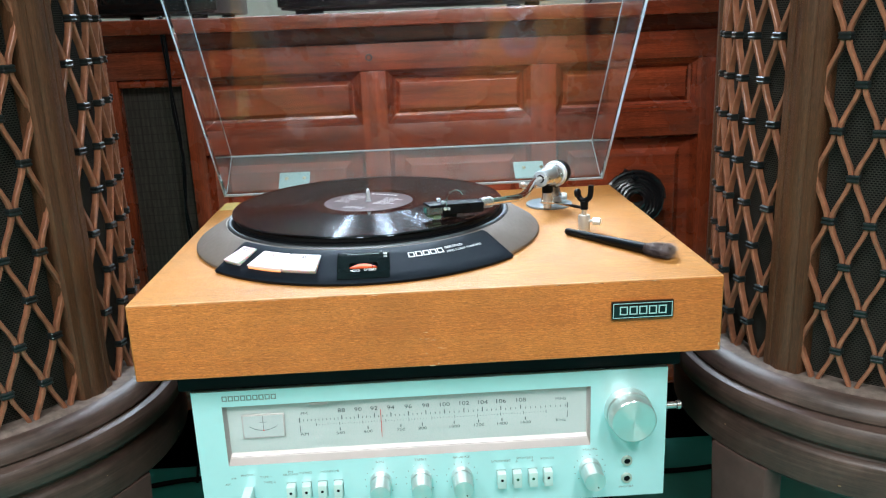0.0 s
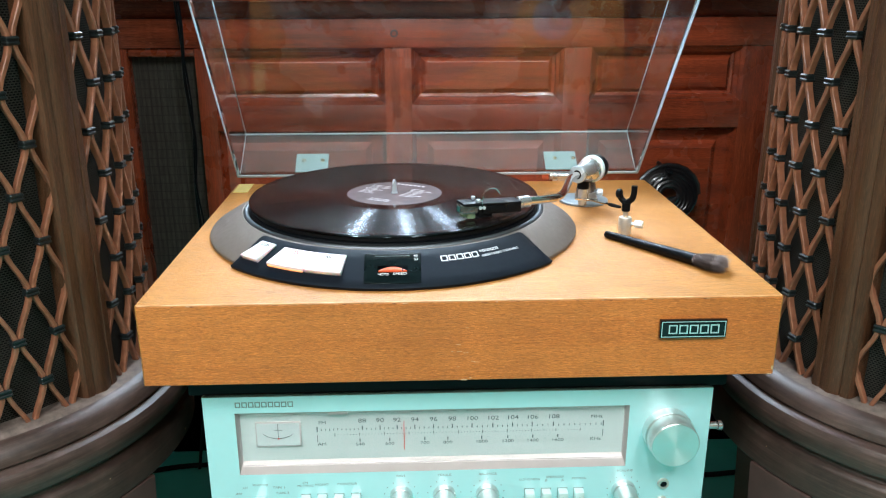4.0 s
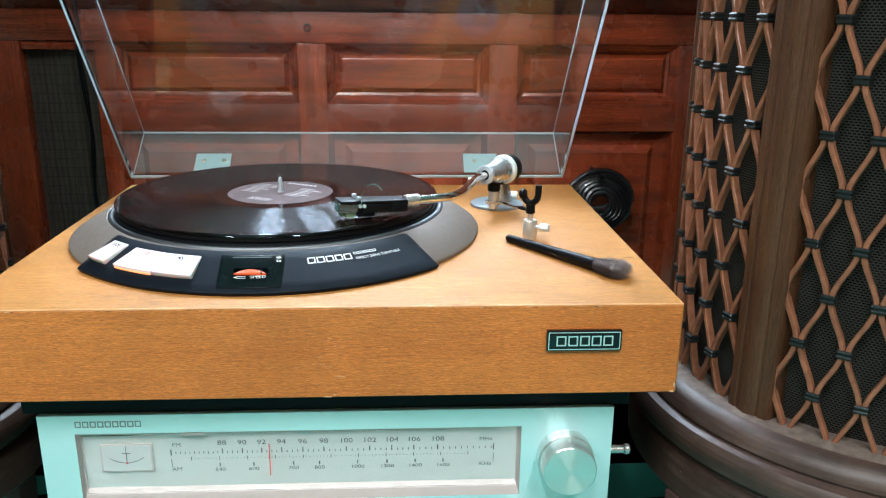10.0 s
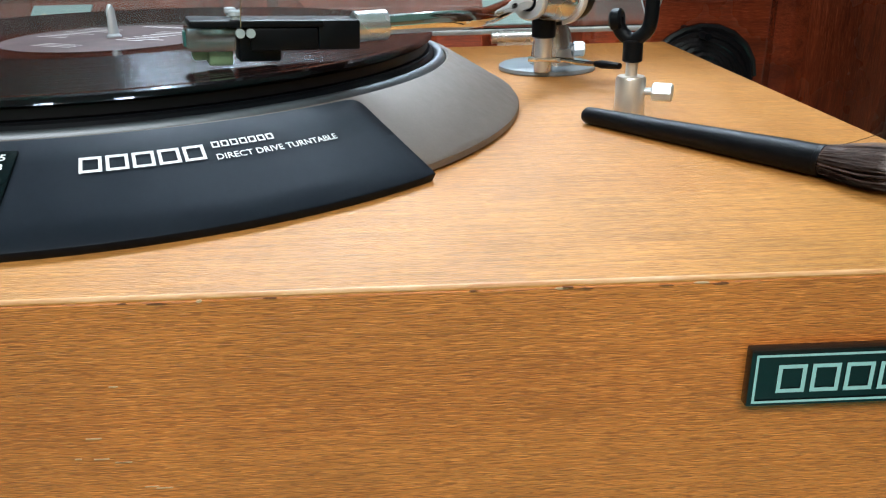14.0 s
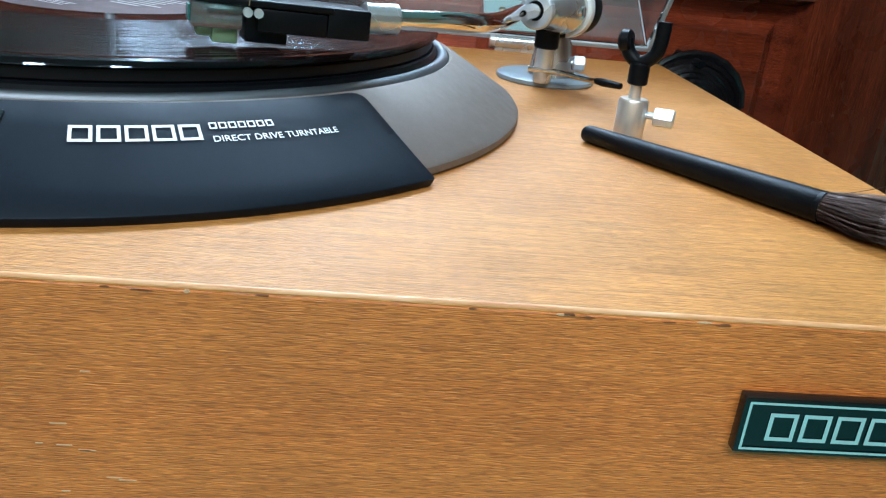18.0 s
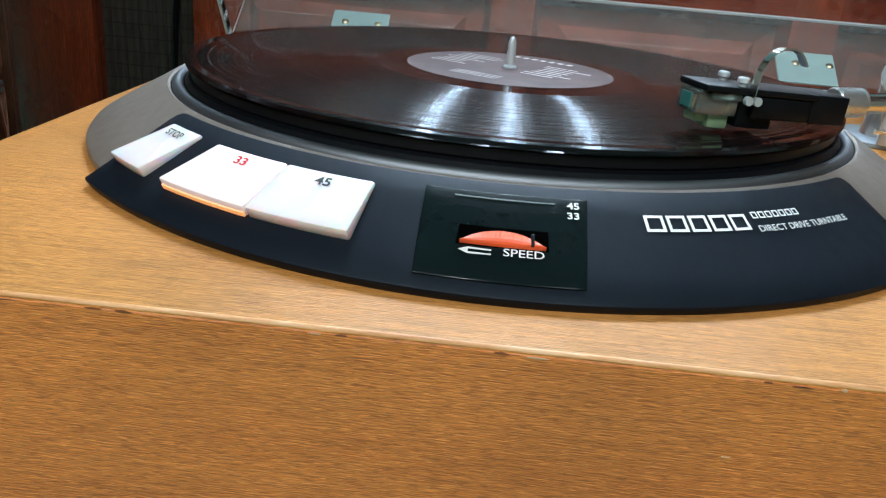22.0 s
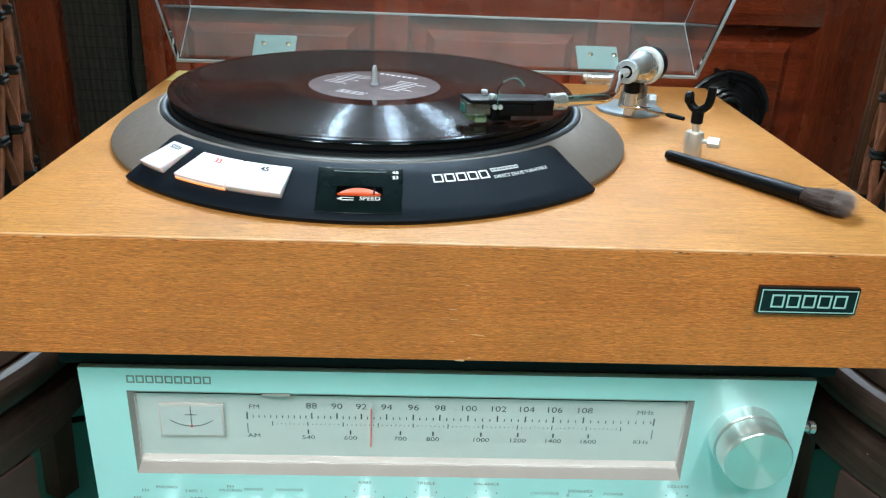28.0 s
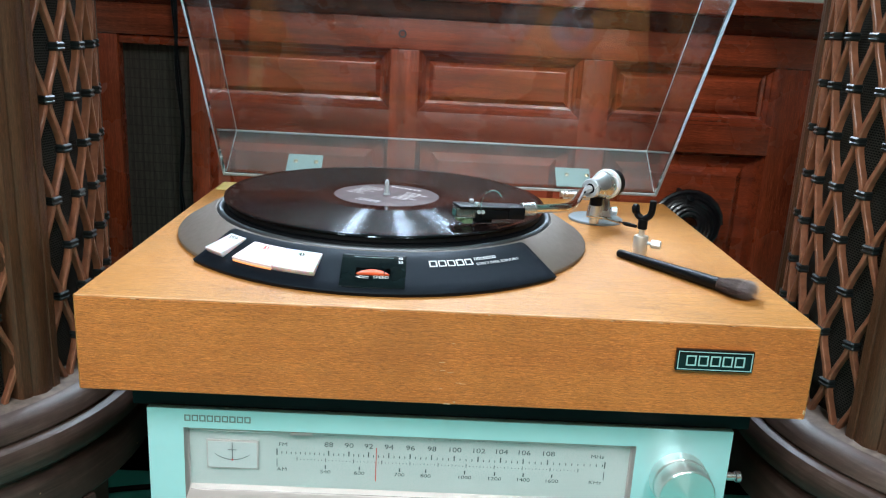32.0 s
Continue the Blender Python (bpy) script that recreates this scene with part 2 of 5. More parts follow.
DUST = plain("grey_dust", (0.15, 0.115, 0.095), 0.8, speck=0.35, scale=120)
bw = Nodes("dark_brown_base_wood")
scuff = bw.noise(34, 6, 0.75, (0.35, 0.35, 9.0))
dirt = bw.noise(20, 5, 0.7)
bcol = bw.ramp(scuff, (0.30, (0.036, 0.021, 0.016)), (0.55, (0.080, 0.049, 0.038)), (0.74, (0.140, 0.096, 0.078)))
bcol = bw.mix(1.0, bcol, bw.ramp(dirt, (0.32, 0.55), (0.66, 1.15)), "MULTIPLY")
bw.put(Base_Color=bcol, Roughness=bw.ramp(scuff, (0.3, 0.34), (0.7, 0.52)))
bw.bump(scuff, 0.25, 0.0006)
BASEWOOD = bw.m
LEGWOOD = plain("dull_brown_leg_wood", (0.085, 0.050, 0.042), 0.55, speck=0.3, scale=22)
RATTAN = plain("rattan_cane", (0.255, 0.102, 0.054), 0.34, speck=0.3, scale=90)
TIE = plain("black_binding", (0.008, 0.011, 0.011), 0.38, scale=300)
BLACK = plain("matt_black", (0.003, 0.004, 0.0055), 0.42, scale=200, Specular_IOR_Level=0.14)
PLATE = plain("satin_blue_black", (0.006, 0.009, 0.014), 0.46, scale=500, speck=0.08, bump=0.02, Specular_IOR_Level=0.13, Specular_Tint=(0.75, 0.86, 1.0))
GLOSS = plain("gloss_black", (0.004, 0.007, 0.008), 0.08, bump=0.0)
WINDOW = plain("smoked_window_plastic", (0.004, 0.008, 0.009), 0.16, bump=0.0, Specular_IOR_Level=0.2)
VOID = plain("deep_black", (0.001, 0.001, 0.001), 0.9, bump=0.0, Specular_IOR_Level=0.0)
CABLE = plain("glossy_black_cable_skin", (0.006, 0.006, 0.007), 0.22, scale=150)
RUBBER = plain("black_rubber", (0.005, 0.005, 0.006), 0.5, scale=150, Specular_IOR_Level=0.2)
TAUPE = plain("taupe_metallic_paint", (0.165, 0.140, 0.120), 0.5, 0.15, speck=0.05, scale=900)
STEEL = plain("satin_steel", (0.66, 0.68, 0.69), 0.27, 0.85, speck=0.06, scale=120, bump=0.02)
# Pale blue base paints the cool reflections on bare metal.
PALEMETAL = plain("pale_blue_tinted_metal", (0.66, 0.74, 0.80), 0.28, 0.5, speck=0.04, bump=0.0)
CHROME = plain("chrome", (0.82, 0.82, 0.82), 0.08, 1.0, speck=0.03, bump=0.0)
NICKEL = plain("warm_nickel", (0.72, 0.67, 0.60), 0.30, 0.7, speck=0.05, bump=0.0)
KEYWHITE = plain("milky_key_plastic", (0.80, 0.77, 0.81), 0.30, speck=0.02, bump=0.0, Subsurface_Weight=0.5, Subsurface_Scale=0.004)
WHITE = plain("white_plastic", (0.80, 0.82, 0.84), 0.35, speck=0.03, Subsurface_Weight=0.2)
GREYBASE = plain("grey_blue_enamel", (0.22, 0.27, 0.31), 0.35, speck=0.05)
ORANGE = plain("orange_plastic", (0.85, 0.11, 0.025), 0.4, speck=0.05)
INK_W = plain("white_print", (0.85, 0.88, 0.88), 0.5, bump=0.0)
INK_P = plain("faded_label_print", (0.46, 0.41, 0.40), 0.5, bump=0.0)
INK_K = plain("black_print", (0.03, 0.035, 0.035), 0.5, bump=0.0)
INK_DIAL = plain("worn_dial_print", (0.055, 0.068, 0.068), 0.5, bump=0.0)
GREENDOT = plain("dark_green_lens", (0.008, 0.090, 0.045), 0.3, bump=0.0)
INK_G = plain("grey_print", (0.22, 0.30, 0.28), 0.5, bump=0.0)
INK_R = plain("red_print", (0.55, 0.03, 0.02), 0.5, bump=0.0)
PAINT = plain("cream_wall_paint", (0.21, 0.18, 0.14), 0.7, speck=0.06, scale=8)
# Unseen south wall, tinted warm to bounce light onto the plinth front.
WARMWALL = plain("warm_bounce_wall", (0.34, 0.20, 0.10), 0.6, speck=0.15, scale=5)
CEILING = plain("white_ceiling_paint", (0.50, 0.50, 0.48), 0.8, speck=0.03, scale=6)
FLOORGREEN = plain("green_floor_coating", (0.070, 0.350, 0.305), 0.35, speck=0.15, scale=9)
SURROUND = plain("satin_dial_surround", (0.44, 0.40, 0.385), 0.38, 0.25, speck=0.03, bump=0.0)
METER = plain("grey_meter_face", (0.44, 0.475, 0.47), 0.4, 0.2, speck=0.03, scale=90, bump=0.0)
DIAL = plain("silver_dial", (0.482, 0.516, 0.503), 0.42, 0.3, speck=0.02, scale=700, bump=0.0)
TIPHAIR = plain("pale_grey_hair", (0.30, 0.235, 0.21), 0.5, speck=0.4, scale=400)
BRISTLE = plain("brown_hair", (0.13, 0.085, 0.068), 0.5, speck=0.5, scale=400)
TEALSCREW = plain("brass_screw", (0.55, 0.50, 0.36), 0.3, 1.0)
DARKDEVICE = plain("dark_blue_grey_case", (0.03, 0.036, 0.042), 0.4)
CLEAR = plain("cloudy_clear_plastic", (0.42, 0.50, 0.47), 0.08, bump=0.0, Transmission_Weight=0.9)
TEAL = plain("teal_plate", (0.03, 0.14, 0.125), 0.35)
TAPE = plain("yellowed_tape", (0.72, 0.60, 0.22), 0.4, scale=200)
NICK = plain("dark_open_grain", (0.20, 0.070, 0.022), 0.7, scale=300)
WORN = plain("worn_pale_edge", (0.62, 0.40, 0.22), 0.7, scale=300)
rub = Nodes("rubbed_veneer_edge")
rub.put(Base_Color=rub.ramp(rub.noise(420, 5, 0.7, (0.12, 1.0, 1.0)), (0.36, (0.52, 0.22, 0.07)), (0.50, (0.64, 0.34, 0.14)), (0.68, (0.74, 0.46, 0.25))), Roughness=0.5)
RUBBED = rub.m
CHIP = plain("bare_pale_wood", (0.62, 0.44, 0.26), 0.7, scale=300)
GREENCART = plain("pale_green_plastic", (0.30, 0.46, 0.26), 0.25, Transmission_Weight=0.4)


def brushed(name, colour, rough, stretch, metal=1.0, relief=0.012):
    k = Nodes(name)
    n = k.noise(900, 2, 0.5, stretch)
    k.put(Base_Color=k.ramp(n, (0.3, tuple(c * 0.97 for c in colour)), (0.7, colour)), Metallic=metal,
          Roughness=k.ramp(n, (0.3, rough - 0.04), (0.7, rough + 0.05)))
    if relief:
        k.bump(n, relief, 0.0002)
    return k.m




def turned(name, colour, rough, axis, metal):
    """Metal with fine tool lines round an axis, or along a flat plate, that draw highlights out across them."""
    k = Nodes(name)
    tn = k.t.nodes.new("ShaderNodeTangent")
    tn.direction_type, tn.axis = "RADIAL", axis
    k.link(tn.outputs[0], k.b.inputs["Tangent"])
    n = k.noise(50, 3)
    k.put(Base_Color=k.ramp(n, (0.3, tuple(c * 0.97 for c in colour)), (0.7, colour)), Metallic=metal, Roughness=rough, Anisotropic=0.9, Anisotropic_Rotation=0.25)
    return k.m


# Mint tint of plate and buttons paints the green floor they mirror.
FACE = turned("mint_tinted_faceplate", (0.60, 0.92, 0.945), 0.36, "Z", 0.5)
KNOB = turned("turned_knob_aluminium", (0.90, 0.95, 0.94), 0.30, "Y", 0.85)
BUTTON = plain("pale_button_metal", (0.72, 0.86, 0.83), 0.35, 0.3, speck=0.03, bump=0.0)
SATIN = plain("satin_platter_rim", (0.20, 0.215, 0.235), 0.48, 1.0, speck=0.0, bump=0.0)
# Teal in the hinge and badge metal paints the same mirrored green.
ALU_HINGE = brushed("teal_tinted_hinge_aluminium", (0.36, 0.52, 0.52), 0.35, (1, 0.1, 0.1), 0.3, 0.0)
BADGE = brushed("teal_tinted_badge_metal", (0.62, 0.80, 0.80), 0.32, (1, 0.1, 0.1), 0.5, 0.0)



def blended(k, second, share):
    """Lay a second shader over the first one by a share."""
    out = k.t.nodes["Material Output"]
    mx = k.t.nodes.new("ShaderNodeMixShader")
    mx.inputs[0].default_value = share
    k.link(k.b.outputs[0], mx.inputs[1])
    k.link(second.outputs[0], mx.inputs[2])
    k.link(mx.outputs[0], out.inputs["Surface"])
    return k.m


acr = Nodes("clear_acrylic").put(Base_Color=(0.975, 0.985, 0.985), Roughness=0.012, IOR=1.53, Transmission_Weight=1.0)
ACRYLIC = blended(acr, acr.node("ShaderNodeBsdfDiffuse", Color=(0.8, 0.88, 0.88, 1)), 0.003)
# Pale translucent tint stands for light that clear acrylic edges pipe and catch.
edge = Nodes("edge_lit_acrylic").put(Base_Color=(0.60, 0.66, 0.68), Roughness=0.15)
ACRYLIC_EDGE = blended(edge, edge.node("ShaderNodeBsdfTranslucent", Color=(0.75, 0.82, 0.85, 1)), 0.5)
HAZEFILM = Nodes("pale_haze_film").put(Base_Color=(0.30, 0.40, 0.41), Roughness=0.6, Alpha=0.09, Specular_IOR_Level=0.2).m
glass = Nodes("dial_glass").put(Base_Color=(0.98, 1.0, 0.99), Roughness=0.02, IOR=1.3, Transmission_Weight=1.0)
GLASS = glass.m

vin = Nodes("grooved_vinyl")


def vmath(op, *ins):
    n = vin.t.nodes.new("ShaderNodeVectorMath")
    n.operation = op
    for sock, v in zip(n.inputs, ins):
        if isinstance(v, bpy.types.NodeSocket):
            vin.link(v, sock)
        else:
            sock.default_value = v
    return n


def smath(op, *ins):
    n = vin.t.nodes.new("ShaderNodeMath")
    n.operation = op
    for sock, v in zip(n.inputs, ins):
        if isinstance(v, bpy.types.NodeSocket):
            vin.link(v, sock)
        else:
            sock.default_value = v
    return n.outputs[0]


co = vin.t.nodes.new("ShaderNodeTexCoord")
flat = vmath("MULTIPLY", co.outputs["Object"], (1, 1, 0)).outputs[0]
rad_ = vmath("LENGTH", flat).outputs["Value"]
out_ = vmath("NORMALIZE", flat).outputs[0]
bands = vin.t.nodes.new("ShaderNodeTexNoise")
bands.noise_dimensions = "1D"
bands.inputs["Scale"].default_value, bands.inputs["Detail"].default_value = 520, 3
vin.link(rad_, bands.inputs["W"])
# groove walls: fine turned ridges whose steepness differs from band to band
wave = smath("SINE", smath("MULTIPLY", rad_, math.tau / 0.00011))
steep = vin.ramp(bands.outputs["Fac"], (0.38, 0.05), (0.43, 0.34), (0.62, 0.44))
wall = smath("ADD", smath("MULTIPLY", wave, 0.32), 0.68)
groove = smath("LESS_THAN", smath("ABSOLUTE", smath("SUBTRACT", rad_, 0.1055)), 0.0405)
tilt = smath("MULTIPLY", smath("MULTIPLY", steep, wall), groove)
scl = vmath("SCALE", out_)
vin.link(tilt, scl.inputs["Scale"])
nor = vmath("NORMALIZE", vmath("ADD", scl.outputs[0], (0, 0, 1)).outputs[0]).outputs[0]
vin.put(Base_Color=vin.ramp(bands.outputs["Fac"], (0.35, (0.006, 0.004, 0.004)), (0.65, (0.010, 0.006, 0.006))), Normal=nor,
        Roughness=0.10, IOR=1.56, Specular_Tint=(0.72, 0.84, 1.0), Coat_Weight=0.05, Coat_Roughness=0.06)
VINYL = vin.m

lab = Nodes("record_label_paper")
lab.put(Base_Color=lab.ramp(lab.noise(45, 6, 0.7), (0.30, (0.026, 0.011, 0.010)), (0.55, (0.052, 0.026, 0.025)), (0.75, (0.085, 0.050, 0.048))), Roughness=0.6, Specular_IOR_Level=0.12, Coat_Weight=0.05, Coat_Roughness=0.08)
LABEL = lab.m

lit = Nodes("lit_button_plastic").put(Base_Color=(0.90, 0.82, 0.84), Roughness=0.30, Emission_Color=(1.0, 0.70, 0.68), Emission_Strength=0.24)
LIT = lit.m
glow = Nodes("lamp_tube_glow").put(Emission_Color=(0.93, 0.98, 1.0), Emission_Strength=6.0)
GLOW = glow.m
warm = Nodes("warm_key_lamp").put(Base_Color=(0.9, 0.5, 0.3), Emission_Color=(1.0, 0.36, 0.09), Emission_Strength=1.1)
WARM = warm.m

cl = Nodes("woven_speaker_cloth")
uv = cl.t.nodes.new("ShaderNodeUVMap")
chk = cl.node("ShaderNodeTexBrick", Scale=1.0, Mortar_Size=0.0006, Brick_Width=0.0034, Row_Height=0.0021, Mortar_Smooth=0.4)
cl.link(uv.outputs["UV"], chk.inputs["Vector"])
chk.inputs["Color1"].default_value = (0.0010, 0.0014, 0.0014, 1)
chk.inputs["Color2"].default_value = (0.002, 0.0024, 0.0022, 1)
chk.inputs["Mortar"].default_value = (0.038, 0.036, 0.030, 1)
cl.put(Base_Color=chk.outputs["Color"], Roughness=0.8, Specular_IOR_Level=0.1)
cl.bump(chk.outputs["Fac"], 0.4, 0.0006)
CLOTH = cl.m

gc = Nodes("grey_green_grille_cloth")
w1 = gc.node("ShaderNodeTexWave", Scale=42.0, Distortion=1.5, Detail=2.0)
gc.link(gc.coords((1, 1, 1)), w1.inputs["Vector"])
fibre = gc.noise(500, 3, 0.7, (1, 1, 0.15))
gbase = gc.mix(0.5, gc.ramp(w1.outputs["Fac"], (0.2, (0.030, 0.027, 0.020)), (0.8, (0.060, 0.053, 0.041))), gc.ramp(fibre, (0.3, (0.020, 0.018, 0.014)), (0.7, (0.072, 0.064, 0.050))))
sq = gc.node("ShaderNodeTexBrick", Scale=1.0, Mortar_Size=0.0010, Brick_Width=0.013, Row_Height=0.0125, Mortar_Smooth=0.8)
turn_ = gc.t.nodes.new("ShaderNodeMapping")
turn_.inputs["Rotation"].default_value = (radians(90), 0, 0)
tc_ = gc.t.nodes.new("ShaderNodeTexCoord")
gc.link(tc_.outputs["Object"], turn_.inputs["Vector"])
gc.link(turn_.outputs["Vector"], sq.inputs["Vector"])
sq.offset = 0.0
for nm_, c_ in (("Color1", 1.0), ("Color2", 0.86), ("Mortar", 0.55)):
    sq.inputs[nm_].default_value = (c_, c_, c_, 1)
gbase = gc.mix(1.0, gbase, sq.outputs["Color"], "MULTIPLY")
gc.put(Base_Color=gbase, Roughness=0.85)
gc.bump(fibre, 0.3, 0.001)
GRILLE = gc.m

# ---- room ----
X0, X1, Y0, Y1 = -2.6, 2.8, -3.2, 2.9
for nm, a, b, m in (("floor", (X0, Y0, ZF - 0.1), (X1, Y1, ZF), FLOORGREEN), ("ceiling", (X0, Y0, CEIL), (X1, Y1, CEIL + 0.1), CEILING),
                    ("wall_north", (X0 - 0.1, Y1, ZF - 0.1), (X1 + 0.1, Y1 + 0.1, CEIL + 0.1), PAINT), ("wall_south", (X0 - 0.1, Y0 - 0.1, ZF - 0.1), (X1 + 0.1, Y0, CEIL + 0.1), WARMWALL),
                    ("wall_west", (X0 - 0.1, Y0, ZF - 0.1), (X0, Y1, CEIL + 0.1), PAINT), ("wall_east", (X1, Y0, ZF - 0.1), (X1 + 0.1, Y1, CEIL + 0.1), PAINT)):
    ob = part(nm, box(a, b), m, None, smooth=False)
    tagged(ob, {"floor": "glossy green coated floor", "ceiling": "plain white painted ceiling"}.get(nm, "plain painted wall, cream but for the warm-tinted south one"), nm.split("_")[0], kind="structure")

for lx, ly in LAMPS:
    t = thing("ceiling_light", (lx, ly, CEIL), "white fluorescent batten light under the ceiling", "light", "ceiling lights")
    part("housing", box((lx - 0.09, ly - 0.68, CEIL - 0.06), (lx + 0.09, ly + 0.68, CEIL), 0.006), CEILING, t)
    for dx in (-0.035, 0.035):
        part("tube", rod((lx + dx, ly - 0.62, CEIL - 0.073), (lx + dx, ly + 0.62, CEIL - 0.073), 0.013), GLOW, t, "glowing white tube")

# ---- console cabinet ----
con = thing("console_cabinet", (0.06, YC + 0.2, ZF), "old mahogany console cabinet with raised panels and cloth grilles", "cabinet")
CX0, CX1, CB = -0.47, 0.70, 0.98
part("carcass", box((CX0, YC + 0.03, ZF + 0.06), (CX1, CB, 0.845)), MAHOGANY, con, smooth=False)
part("top_board", box((CX0 - 0.02, YC - 0.036, 0.845), (CX1 + 0.02, CB + 0.01, 0.866), 0.004), MAHOGANY, con)
part("cove_moulding", box((CX0, YC + 0.026, 0.822), (CX1, YC + 0.03, 0.845), 0.0005), MAHOGANY, con)
part("upper_rail", box((CX0, YC, 0.782), (CX1, YC + 0.03, 0.822), 0.002), MAHOGANY, con)
part("middle_rail", box((-0.257, YC + 0.001, 0.666), (0.513, YC + 0.03, 0.704), 0.002), MAHOGANY, con)
part("lower_rail", box((CX0, YC, 0.25), (CX1, YC + 0.03, 0.29), 0.002), MAHOGANY, con)
# Flat black board added to fill the dark space below the lower rail.
part("black_under_board", box((CX0 + 0.005, YC + 0.012, ZF), (CX1 - 0.005, YC + 0.0295, 0.25)), VOID, con, "black board standing for the dark space under the front")
part("plinth_base", box((CX0 + 0.02, YC + 0.03, ZF), (CX1 - 0.02, CB - 0.02, ZF + 0.06)), MAHOGANY, con)
for a, b in ((CX0, -0.372), (-0.280, -0.2555), (-0.0175, 0.0205), (0.2355, 0.2745), (0.4945, CX1)):
    part("stile", box((a, YC + 0.0005, 0.29), (b, YC + 0.0298, 0.782), 0.0015), MAHOGANY_V, con)
for a, b in ((-0.372, -0.280),):
    part("grille_cloth", box((a, YC + 0.02, 0.29), (b, YC + 0.0285, 0.782)), GRILLE, con, "grey-green woven grille cloth")
    part("grille_bead", box((a, YC + 0.004, 0.770), (b, YC + 0.0195, 0.7818), 0.003), MAHOGANY, con)


def field_panel(x0, x1, z0, z1):
    """A panel set back in its frame: moulded edge, sloping margin and a flat raised field."""
    bm = bmesh.new()
    steps = ((0.0, 0.001), (0.0040, 0.0060), (0.0046, 0.0085), (0.0090, 0.0130), (0.0096, 0.0180), (0.0135, 0.0195), (0.0190, 0.0135), (0.0205, 0.0130))
    rings = []
    for d, y in steps:
        rings.append([bm.verts.new((x, YC + y, z)) for x, z in ((x0 + d, z0 + d), (x1 - d, z0 + d), (x1 - d, z1 - d), (x0 + d, z1 - d))])
    for p, q in zip(rings, rings[1:]):
        for i in range(4):
            bm.faces.new((p[i], p[(i + 1) % 4], q[(i + 1) % 4], q[i]))
    bm.faces.new(rings[-1])
    back = [bm.verts.new((x, YC + 0.0285, z)) for x, z in ((x0, z0), (x1, z0), (x1, z1), (x0, z1))]
    for i in range(4):
        bm.faces.new((rings[0][i], rings[0][(i + 1) % 4], back[(i + 1) % 4], back[i]))
    bm.faces.new(back)
    return bm


def deep_panel(x0, x1, z0, z1):
    """A panel with a wide sloping margin round its field."""
    bm = bmesh.new()
    rings = []
    for d, y in ((0.0, 0.004), (0.006, 0.0190), (0.0215, 0.0215), (0.0305, 0.0135), (0.032, 0.0130)):
        rings.append([bm.verts.new((x, YC + y, z)) for x, z in ((x0 + d, z0 + d), (x1 - d, z0 + d), (x1 - d, z1 - d), (x0 + d, z1 - d))])
    for p, q in zip(rings, rings[1:]):
        for i in range(4):
            bm.faces.new((p[i], p[(i + 1) % 4], q[(i + 1) % 4], q[i]))
    bm.faces.new(rings[-1])
    back = [bm.verts.new((x, YC + 0.0285, z)) for x, z in ((x0, z0), (x1, z0), (x1, z1), (x0, z1))]
    for i in range(4):
        bm.faces.new((rings[0][i], rings[0][(i + 1) % 4], back[(i + 1) % 4], back[i]))
    bm.faces.new(back)
    return bm


for x0, x1 in ((-0.2555, -0.0175), (0.0205, 0.2355), (0.2745, 0.4945)):
    part("upper_panel", field_panel(x0, x1, 0.704, 0.782), MAHOGANY, con, smooth=False)
    part("lower_panel", deep_panel(x0, x1, 0.29, 0.666), MAHOGANY, con, smooth=False)
part("keyhole_ring", lathe([(0.0032, 0), (0.0032, 0.002), (0.0048, 0.002), (0.0052, 0)], (-0.003, YC, 0.802), (0, -1, 0), 24), DARKDEVICE, con, "dull metal keyhole ring")

# devices on the console
def deck(name, x0, x1, y0, y1, z0, z1, label, cat):
    t = thing(name, ((x0 + x1) / 2, (y0 + y1) / 2, z0), label, cat)
    part("case", box((x0, y0, z0 + 0.008), (x1, y1, z1), 0.003), DARKDEVICE, t)
    part("front_panel", box((x0 - 0.004, y0 - 0.005, z0 + 0.012), (x1 + 0.004, y0 - 0.0005, z1 + 0.001), 0.001), GLOSS, t)
    for fx in (x0 + 0.03, x1 - 0.03):
        for fy in (y0 + 0.03, y1 - 0.03):
            part("foot", rod((fx, fy, z0), (fx, fy, z0 + 0.009), 0.012), RUBBER, t)
    return t


deck("cassette_deck", -0.135, 0.285, 0.62, 0.90, 0.866, 0.97, "dark tape deck standing on the console top", "deck")
deck("amplifier", -0.46, -0.235, 0.62, 0.90, 0.866, 0.96, "black amplifier standing on the console top", "amplifier")
sm = thing("small_tray", (0.40, 0.68, 0.866), "grey plastic tray on the console top", "tray")
part("body", lathe([(0, 0), (0.05, 0), (0.06, 0.02), (0.058, 0.02), (0.048, 0.003), (0, 0.003)], (0.40, 0.68, 0.866), seg=32), GREYBASE, sm)
part("wire", tube(smooth_line([(0.34, 0.62, 0.868), (0.36, 0.64, 0.885), (0.39, 0.66, 0.889), (0.43, 0.65, 0.888)]), 0.0012), BLACK, sm)

cab = thing("hanging_cable", (-0.287, 0.54, 0.3), "black cable hanging down in front of the console", "cable")
part("cable_run", tube(smooth_line([(-0.292, 0.531, 0.868), (-0.290, 0.522, 0.862), (-0.287, 0.52, 0.81), (-0.290, 0.525, 0.74), (-0.284, 0.525, 0.66), (-0.291, 0.53, 0.58), (-0.288, 0.53, 0.45), (-0.30, 0.52, 0.30), (-0.32, 0.50, ZF + 0.004)]), 0.0024), BLACK, cab)
